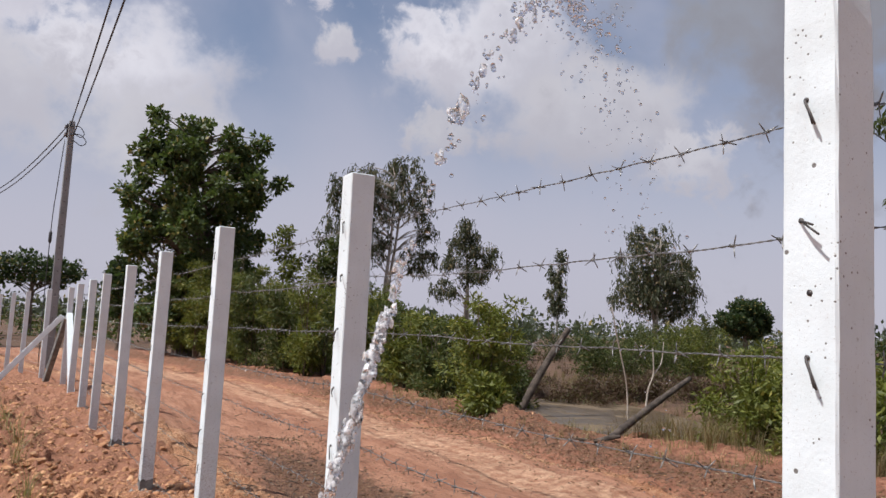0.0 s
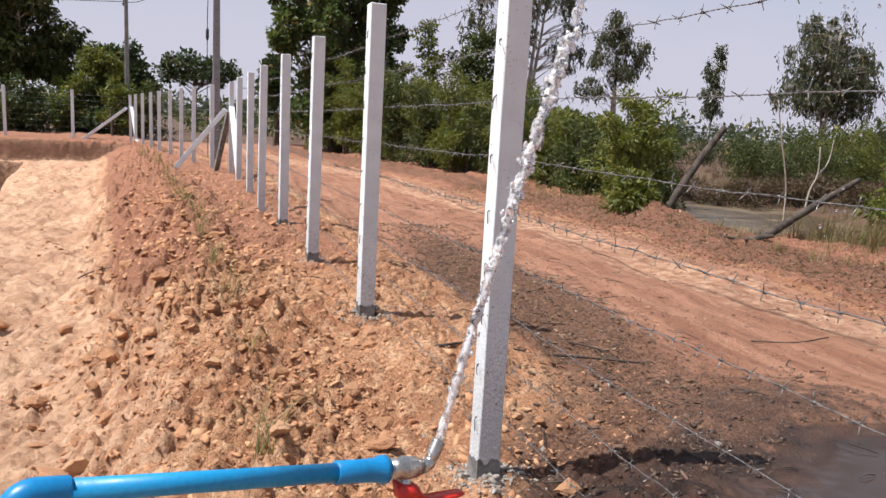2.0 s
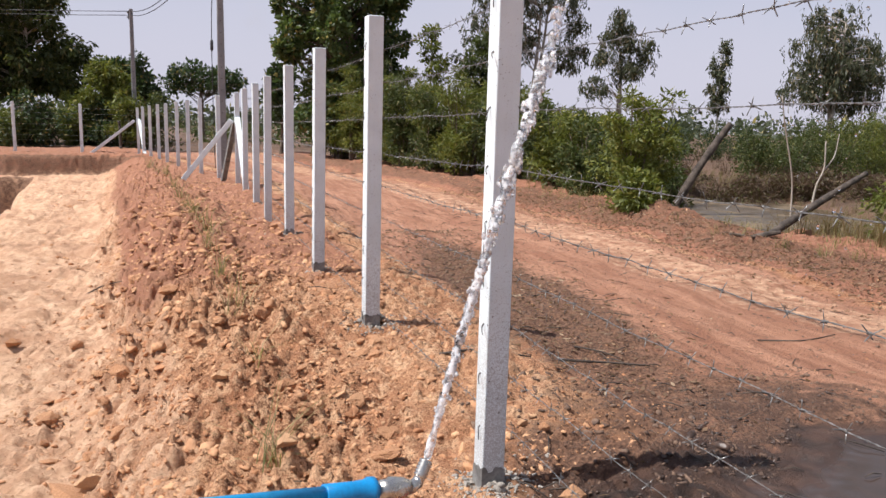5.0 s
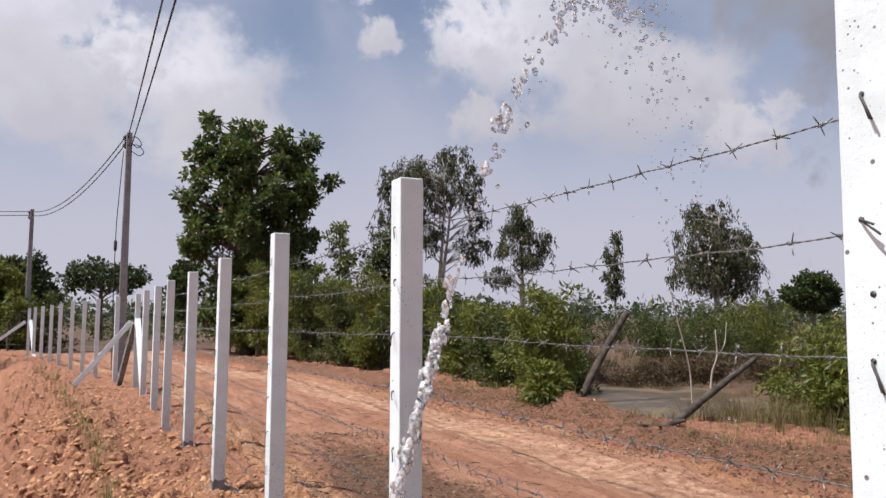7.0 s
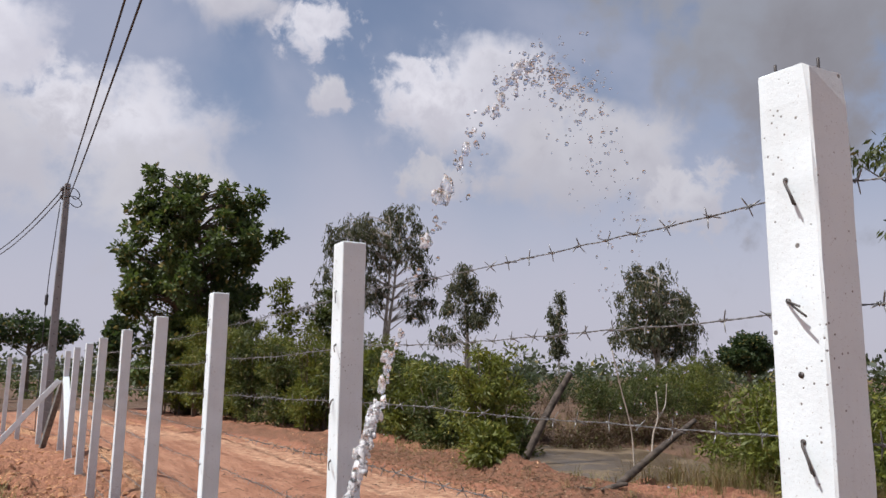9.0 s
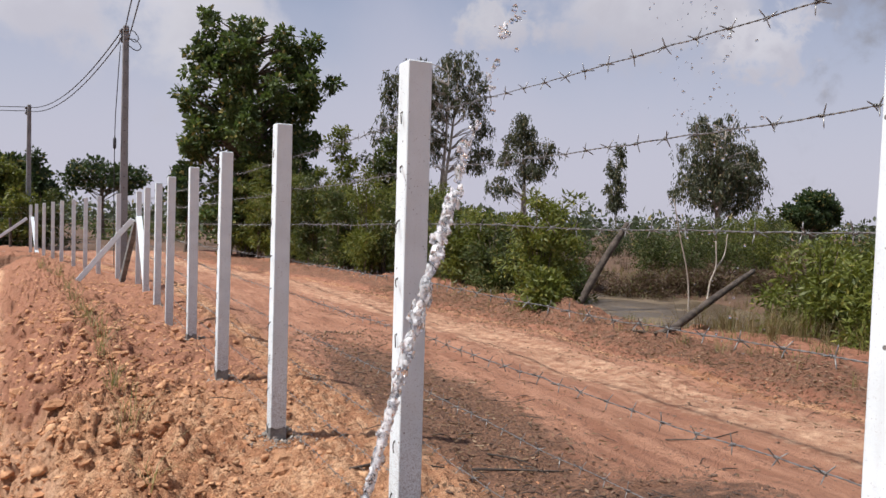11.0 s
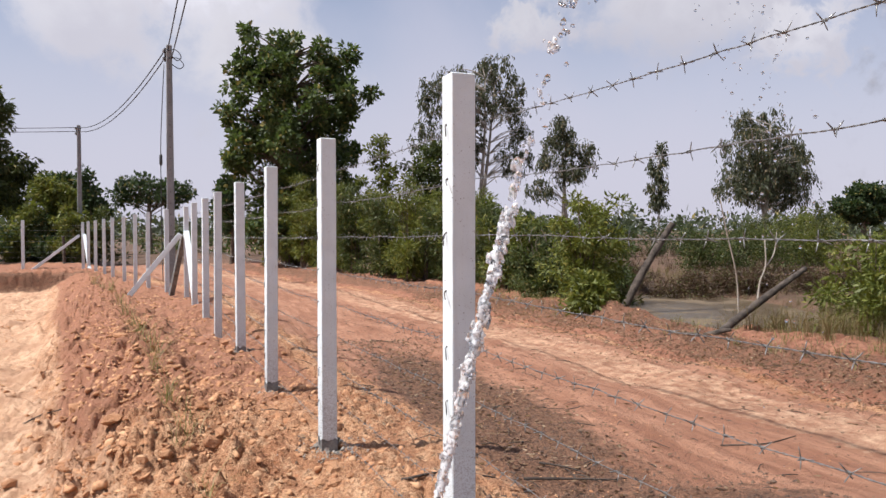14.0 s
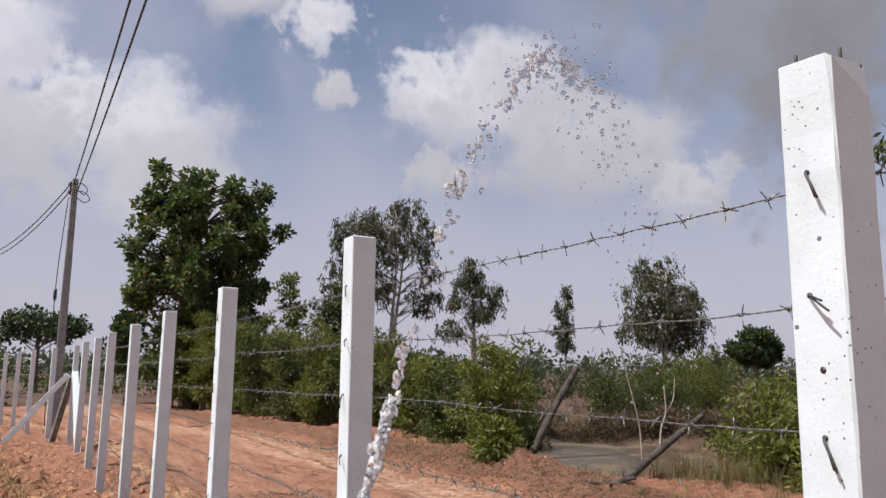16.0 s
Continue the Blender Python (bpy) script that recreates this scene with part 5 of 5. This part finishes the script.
def grasses():
    rng = np.random.default_rng(14)
    x, y = rng.uniform(5.9, 8.6, 420), rng.uniform(0.5, 5.3, 420)
    keep = x > verge(y) + 2.05
    v, f = blades(on_land(x[keep], y[keep]), 0.42, 0.006, 12, 0.8, 15)
    tagged(new("tall_grass", mesh_of("tall_grass", v, f, M_GRASS)), "tall dry straw-coloured grass on the ditch bank", "grass", kind="stuff")
    x, y = rng.uniform(6.0, 20, 900), rng.uniform(4.5, 19, 900)
    u, w = turn(x - 9.4, y - 9.3, -0.92)
    keep = (np.sqrt((u / 4.6) ** 2 + (w / 2.4) ** 2) > 0.95) & (x > verge(y) + 2.0)
    v, f = blades(on_land(x[keep], y[keep]), 0.32, 0.008, 12, 0.7, 16)
    tagged(new("bank_grass", mesh_of("bank_grass", v, f, M_GRASS)), "dry brown grass and weeds round the pond", "grass", kind="stuff")
    y = rng.uniform(0.5, 11, 130)
    x = verge(y) + rng.normal(1.5, 0.35, 130)
    v, f = blades(on_land(x, y), 0.2, 0.005, 9, 1.0, 18)
    tagged(new("verge_weeds", mesh_of("verge_weeds", v, f, M_WEED)), "sparse half-dry weeds on the road bank", "weeds", kind="stuff")
    x, y = rng.uniform(9, 48, 1000), rng.uniform(14, 48, 1000)
    keep = x > 0.42 * y + 2
    v, f = blades(on_land(x[keep], y[keep]), 0.42, 0.018, 9, 0.8, 17)
    tagged(new("field_grass", mesh_of("field_grass", v, f, M_BRUSH)), "dry brown stubble on the far fields", "grass", kind="stuff")


grasses()


def tuft(x, y, h, n, seed, lab):
    v, f = blades(np.array([[x, y, gz(x, y) - 0.01]]), h * 1.45, 0.0055, int(n * 0.75), 1.25, seed)
    tagged(new("grass_tuft", mesh_of("grass_tuft", v, f, M_WEED)), lab, "grass", "tufts on the berm")


for k, (x, y, h, n) in enumerate(((-0.73, 2.33, 0.2, 30), (-0.78, 2.1, 0.16, 12), (-0.70, 1.31, 0.2, 14), (-0.75, 1.6, 0.12, 8), (-0.74, 0.40, 0.24, 34), (-0.80, 3.14, 0.22, 20), (-0.8, 3.7, 0.24, 26), (-0.83, 4.77, 0.26, 36), (-0.81, 5.45, 0.26, 36), (-0.86, 6.1, 0.28, 34), (-0.92, 7.0, 0.28, 38), (-0.98, 8.1, 0.28, 34), (-1.05, 9.4, 0.28, 40), (-1.14, 11.1, 0.28, 40), (-1.3, 12.8, 0.28, 40), (-1.5, 14.8, 0.28, 40), (-1.74, 16.8, 0.28, 40))):
    tuft(x, y, h, n, 500 + k, "wispy half-dry grass tuft on the clay berm")


# ---- dead wood ----
def dead_wood(points, r0, r1, name, label, mat=M_DEAD, sides=9):
    rng = random.Random(int(abs(points[0][0]) * 100))
    line = bent(points, 7)
    s = Shape().tube(line, [(r0 + (r1 - r0) * i / (len(line) - 1)) * rng.uniform(0.9, 1.1) for i in range(len(line))], sides)
    tagged(new(name, s.mesh(name, mat)), label, "dead wood")


dead_wood([(8.2, 9.9, -0.25), (8.65, 9.9, 0.45), (9.05, 9.9, 1.0), (9.42, 9.9, 1.46)], 0.085, 0.065, "leaning_log", "grey weathered leaning log in the ditch")
dead_wood([(5.35, 4.55, -0.06), (5.9, 4.75, 0.12), (6.7, 5.0, 0.38), (7.3, 5.1, 0.62), (7.75, 5.2, 0.78)], 0.058, 0.036, "fallen_branch", "grey fallen branch propped on the ditch bank")
for tip in ((5.1, 4.5, -0.02), (5.16, 4.38, 0.1), (5.05, 4.62, 0.1)):
    dead_wood([(5.42, 4.57, -0.02), tuple(0.5 * (a + b) + 0.02 for a, b in zip((5.42, 4.57, -0.02), tip)), tip], 0.045, 0.012, "broken_root", "broken root end of the fallen branch", M_BARK, 7)
dead_wood([(5.3, 4.62, 0.0), (5.5, 4.5, 0.1), (5.62, 4.42, 0.13)], 0.05, 0.02, "branch_stub", "broken grey branch stub beside the fallen branch")
dead_wood([(6.42, 5.1, 0.1), (6.38, 5.1, 0.7), (6.22, 5.12, 1.3), (6.1, 5.12, 1.75)], 0.013, 0.008, "dry_stalk", "pale dry upright stalk on the ditch bank", M_PALE, 6)
dead_wood([(6.85, 5.2, 0.3), (6.9, 5.2, 0.62), (7.0, 5.2, 0.85), (6.98, 5.2, 1.2)], 0.016, 0.009, "dry_stalk", "pale crooked dry stalk on the ditch bank", M_PALE, 6)
dead_wood([(6.98, 5.2, 0.8), (7.15, 5.2, 1.0), (7.2, 5.2, 1.3)], 0.01, 0.006, "dry_stalk", "pale crooked dry stalk on the ditch bank", M_PALE, 6)
dead_wood([(5.93, 15.0, -0.1), (5.96, 15.0, 0.9), (6.02, 15.0, 1.75)], 0.06, 0.05, "wooden_post", "old brown wooden fence post in the thicket")
dead_wood([(5.5, 18.0, -0.1), (5.52, 18.0, 0.9), (5.6, 18.0, 1.6)], 0.05, 0.045, "wooden_post", "old brown wooden fence post in the thicket")
dead_wood([(2.9, 27.5, -0.1), (2.92, 27.5, 0.5), (2.9, 27.5, 1.05)], 0.05, 0.045, "wooden_post", "old brown wooden fence post across the far road")
dead_wood([(-3.2, 29.6, -0.1), (-3.2, 29.6, 0.5), (-3.22, 29.6, 1.15)], 0.06, 0.05, "wooden_post", "old brown wooden fence post across the far road")


# ---- loose earth, stones, litter ----
def clod_mesh(seed, grain):
    """A broken, angular lump: the hull of scattered points, roughened where it is large."""
    rng = random.Random(seed)
    bm = bmesh.new()
    sx, sy, sz = rng.uniform(0.85, 1.4), rng.uniform(0.6, 1.0), rng.uniform(0.42, 0.75)
    for _ in range((11, 15, 26)[grain - 1]):
        d = Vector((rng.gauss(0, 1), rng.gauss(0, 1), rng.gauss(0, 1))).normalized() * rng.uniform(0.7, 1.1)
        bm.verts.new((d.x * sx, d.y * sy, max(d.z, -0.5) * sz))
    hull = bmesh.ops.convex_hull(bm, input=bm.verts[:])
    bmesh.ops.delete(bm, geom=list({v for v in hull["geom_interior"] + hull["geom_unused"] if isinstance(v, bmesh.types.BMVert)}), context="VERTS")
    if grain > 1:
        bmesh.ops.subdivide_edges(bm, edges=bm.edges[:], cuts=grain - 1, use_grid_fill=True)
        off = Vector((seed * 3.1, seed * 1.7, seed * 5.3))
        for v in bm.verts:
            v.co *= 1 + 0.16 * noise.noise(v.co * 2.2 + off) + 0.10 * noise.noise(v.co * 6 + off)
    bmesh.ops.triangulate(bm, faces=bm.faces[:])
    bm.verts.index_update()
    return bm


CLODS = [from_bm("dirt_clod", clod_mesh(k, 3), M_CLOD, False) for k in range(7)]
M_CHIP = mottled("bark_chips", (0.07, 0.042, 0.03), (0.22, 0.135, 0.09), 30.0, 0.95, 0.3)
M_MUD = mottled("wet_mud", (0.03, 0.019, 0.014), (0.09, 0.05, 0.034), 30.0, 0.45, 0.3)
BITS = []
for k in range(8):
    b = clod_mesh(20 + k, 1)
    BITS.append((np.array([tuple(v.co) for v in b.verts]), np.array([[v.index for v in f.verts] for f in b.faces])))
    b.free()
for k in range(8):
    b = clod_mesh(40 + k, 2)
    BITS.append((np.array([tuple(v.co) for v in b.verts]), np.array([[v.index for v in f.verts] for f in b.faces])))
    b.free()


def big_clods():
    rng = random.Random(8)
    sure = [(-0.03, 1.50, 0.062), (-0.56, 2.08, 0.055), (-0.50, 2.02, 0.04), (-1.38, 1.5, 0.075), (-1.43, 2.29, 0.085), (-1.54, 1.06, 0.105), (-1.44, 0.92, 0.1), (-0.08, 1.32, 0.062), (-0.61, 2.06, 0.07), (-1.14, 3.11, 0.075), (-1.2, 2.75, 0.09), (-1.09, 4.84, 0.08), (-2.26, 3.71, 0.07), (-1.81, 2.14, 0.06), (-0.69, 0.39, 0.06), (-0.31, 0.79, 0.05), (-0.31, 0.28, 0.055), (0.42, 0.35, 0.035), (-0.3, 0.3, 0.04), (-0.22, 0.55, 0.05), (-0.55, 0.75, 0.05), (-0.9, 1.2, 0.055)]
    while len(sure) < 230:
        y = rng.uniform(-0.9, 7.5)
        x = float(lip(np.array(y))) + rng.gauss(-0.3, 0.4) if rng.random() < 0.6 else rng.uniform(float(lip(np.array(y))), 0.4)
        sure.append((x, y, rng.uniform(0.018, 0.046) * (1.8 if rng.random() < 0.16 and y > 0.8 else 1)))
    for x, y, r in sure:
        ob = new("dirt_clod", rng.choice(CLODS))
        ob.matrix_world = pose(x, y, gz(x, y) + r * 0.18, rng.uniform(-25, 25), rng.uniform(-25, 25), rng.uniform(0, 360)) @ Matrix.Scale(r, 4)
        tagged(ob, "rough lump of dry orange clay on the berm", "dirt clod", "clods on the berm")


def strew(name, x, y, r, mat, label, seed, damp=False, sink=-0.02):
    rng = np.random.default_rng(seed)
    z, w = land(x, y)
    keep = (w["pool"] < 0.3) & ((damp is None) | ((w["wet"] < 0.4) == (not damp)))
    verts, faces, n = [], [], 0
    for px, py, pz, pr, k in zip(x[keep], y[keep], z[keep], r[keep], rng.integers(0, 8, keep.sum())):
        v, f = BITS[k + 8 if pr > 0.021 and py < 4.2 else k]
        a = rng.uniform(0, 6.283)
        c, s = math.cos(a), math.sin(a)
        q = v * pr * rng.uniform(0.75, 1.25, 3)
        verts.append(np.stack([q[:, 0] * c - q[:, 1] * s + px, q[:, 0] * s + q[:, 1] * c + py, q[:, 2] + q[:, 0] * rng.normal(0, 0.3) + pz - pr * sink], 1))
        faces.append(f + n)
        n += len(v)
    tagged(new(name, mesh_of(name, np.concatenate(verts), np.concatenate(faces), mat)), label, "soil", kind="stuff")


def crumbs():
    rng = np.random.default_rng(21)
    near, mid, far, edge = 19000, 9000, 2500, 2500
    y = np.concatenate([-1.1 + 4.3 * rng.random(near) ** 1.15, rng.uniform(3.2, 9, mid), rng.uniform(9, 20, far), rng.uniform(1, 14, edge)])
    lo = lip(y)
    x = np.concatenate([np.where(rng.random(len(y)) < 0.55, lo + rng.uniform(-1.15, 0.5, len(y)), lo + rng.gamma(2.2, 0.42, len(y)))[:near], (lo + rng.uniform(-1.0, 1.7, len(y)))[near:near + mid + far], (verge(y) + rng.uniform(0.2, 1.8, len(y)))[-edge:]])
    patch = layers(x, y, 0.7, 3, 141)
    r = (rng.gamma(0.9, 0.0042, len(y)) + 0.0024) * np.clip(1.0 + 0.7 * patch, 0.4, 2.0)
    strew("clay_crumbs", x, y, np.minimum(r, 0.021) * np.where(y > 6, 1.5, 1.0), M_CLOD, "scattered crumbs of dry orange clay", 22, False, 0.22)
    n = 8600
    y = np.concatenate([rng.uniform(-1.0, 4.2, 5000), 4.2 + 9.8 * rng.random(3600) ** 1.5])
    lo = lip(y)
    x = np.where(rng.random(n) < 0.6, lo + rng.normal(-0.25, 0.38, n), lo + rng.uniform(-0.2, 1.25, n))
    r = (rng.gamma(1.5, 0.0085, n) + 0.008) * np.where(y > 4.2, 1.4, 1.0) * np.clip(1.0 + 0.8 * layers(x, y, 0.5, 3, 151), 0.45, 2.0)
    ok = (x < 0.45) & (r > 0.007)
    strew("clay_lumps", x[ok], y[ok], np.minimum(r[ok], 0.05), M_CLOD, "broken lumps of dry pale orange clay", 29, False, 0.34)
    n = 1500
    y = rng.uniform(0.5, 20, n)
    x = foot(y) - rng.gamma(1.2, 0.5, n)
    strew("bench_crumbs", x, y, np.minimum(rng.gamma(1.1, 0.007, n) + 0.004, 0.035), M_CLOD, "clay crumbs on the sandy floor of the pit", 23)
    n = 6400
    y = np.concatenate([rng.uniform(-0.3, 7.2, 4000), rng.uniform(-1.0, 0.9, 2400)])
    x = np.where(np.arange(n) < 4000, 1.35 + 0.11 * (y - 2) + rng.normal(0, 0.42, n), rng.uniform(0.08, 2.4, n))
    strew("dark_chips", x, y, rng.gamma(1.3, 0.0035, n) + 0.003, M_CHIP, "dark bark chips and gravel on the road side", 24, None)
    n = 3200
    y = -0.6 + 10.5 * rng.random(n) ** 1.3
    strew("road_chips", rng.uniform(0.6, 4.6, n), y, np.minimum(rng.gamma(0.9, 0.0055, n) + 0.003, 0.026), M_CHIP, "dry brown bark scraps scattered over the dirt road", 27, None, 0.3)
    n = 4500
    strew("mud_crumbs", rng.uniform(0.0, 2.8, n), rng.uniform(-1.6, 0.7, n), rng.gamma(1.0, 0.0042, n) + 0.0025, M_MUD, "wet dark mud crumbs round the puddle", 26, True)
    k = np.repeat(np.arange(2, 8), (900, 600, 300, 200, 150, 150))
    a, d = rng.uniform(0, 6.283, len(k)), 0.04 + rng.gamma(1.5, 0.045, len(k))
    strew("mortar_crumbs", d * np.cos(a) + 0.02, np.array([p[1] for p in POSTS])[k] + d * np.sin(a), rng.gamma(1.4, 0.0034, len(k)) + 0.0022, M_MORTAR, "grey mortar crumbs spilled round the posts", 25, None)


def litter():
    rng = np.random.default_rng(33)
    y = np.concatenate([rng.uniform(0.0, 12, 12000), rng.uniform(0.6, 6.6, 1800), rng.uniform(-1, 12, 700)])
    x = np.concatenate([verge(y[:12000]) + rng.normal(0.75, 0.5, 12000), 1.35 + 0.11 * (y[12000:13800] - 2) + rng.normal(0, 0.42, 1800), rng.uniform(-1.0, 4.0, 700)])
    z, w = land(x, y)
    keep = w["pool"] < 0.4
    p = np.stack([x, y, z + 0.008], 1)[keep]
    v, f = leaves(p, np.full(len(p), 0.012), 1, 0.052, 0.022, 0.0, 34, 0.3)
    q = v.reshape(-1, 4, 3)
    q[:, :, 2] = p[:, None, 2] + (q[:, :, 2] - p[:, None, 2]) * 0.35
    tagged(new("leaf_litter", mesh_of("leaf_litter", q.reshape(-1, 3), f, M_LEAF)), "dry fallen leaves strewn along the road", "leaf litter", kind="stuff")
    s, rnd = Shape(), random.Random(35)
    for k in range(330):
        yy = rnd.uniform(-0.8, 9)
        xx = rnd.choice((1.35 + 0.11 * (yy - 2) + rnd.gauss(0, 0.5), rnd.uniform(-0.6, 3.5), 5.0 + rnd.gauss(0, 0.5)))
        a, l = rnd.uniform(0, 3.14), rnd.uniform(0.04, 0.2)
        dx, dy = math.cos(a) * l / 2, math.sin(a) * l / 2
        g = gz(xx, yy) + 0.012
        s.tube([(xx - dx, yy - dy, gz(xx - dx, yy - dy) + 0.008), (xx, yy, g + 0.006), (xx + dx, yy + dy, gz(xx + dx, yy + dy) + 0.008)], [0.002, 0.0035, 0.0015], 4)
    tagged(new("twigs", s.mesh("twigs", M_DEAD)), "small dry twigs scattered on the dirt", "twigs", kind="stuff")


big_clods()
crumbs()
litter()
for pts, r in (([(0.2, 1.12, 0), (0.45, 1.16, 0), (0.72, 1.1, 0)], 0.008), ([(0.9, 1.12, 0), (1.2, 1.05, 0), (1.42, 1.0, 0)], 0.009), ([(-1.96, 5.54, 0), (-1.78, 5.3, 0), (-1.59, 5.08, 0)], 0.008), ([(1.12, 1.33, 0), (1.22, 1.22, 0), (1.31, 1.14, 0)], 0.007), ([(1.4, 2.9, 0), (1.6, 2.8, 0), (1.72, 2.75, 0)], 0.008), ([(2.5, 1.35, 0), (2.75, 1.22, 0), (3.0, 1.2, 0)], 0.006)):
    line = bent([(x, y, gz(x, y) + r * 1.2) for x, y, z in pts], 4)
    tagged(new("dry_stick", Shape().tube(line, [r * (1 - 0.5 * i / (len(line) - 1)) for i in range(len(line))], 6).mesh("dry_stick", M_DEAD)), "dry brown stick lying on the dirt", "stick", "sticks on the ground")
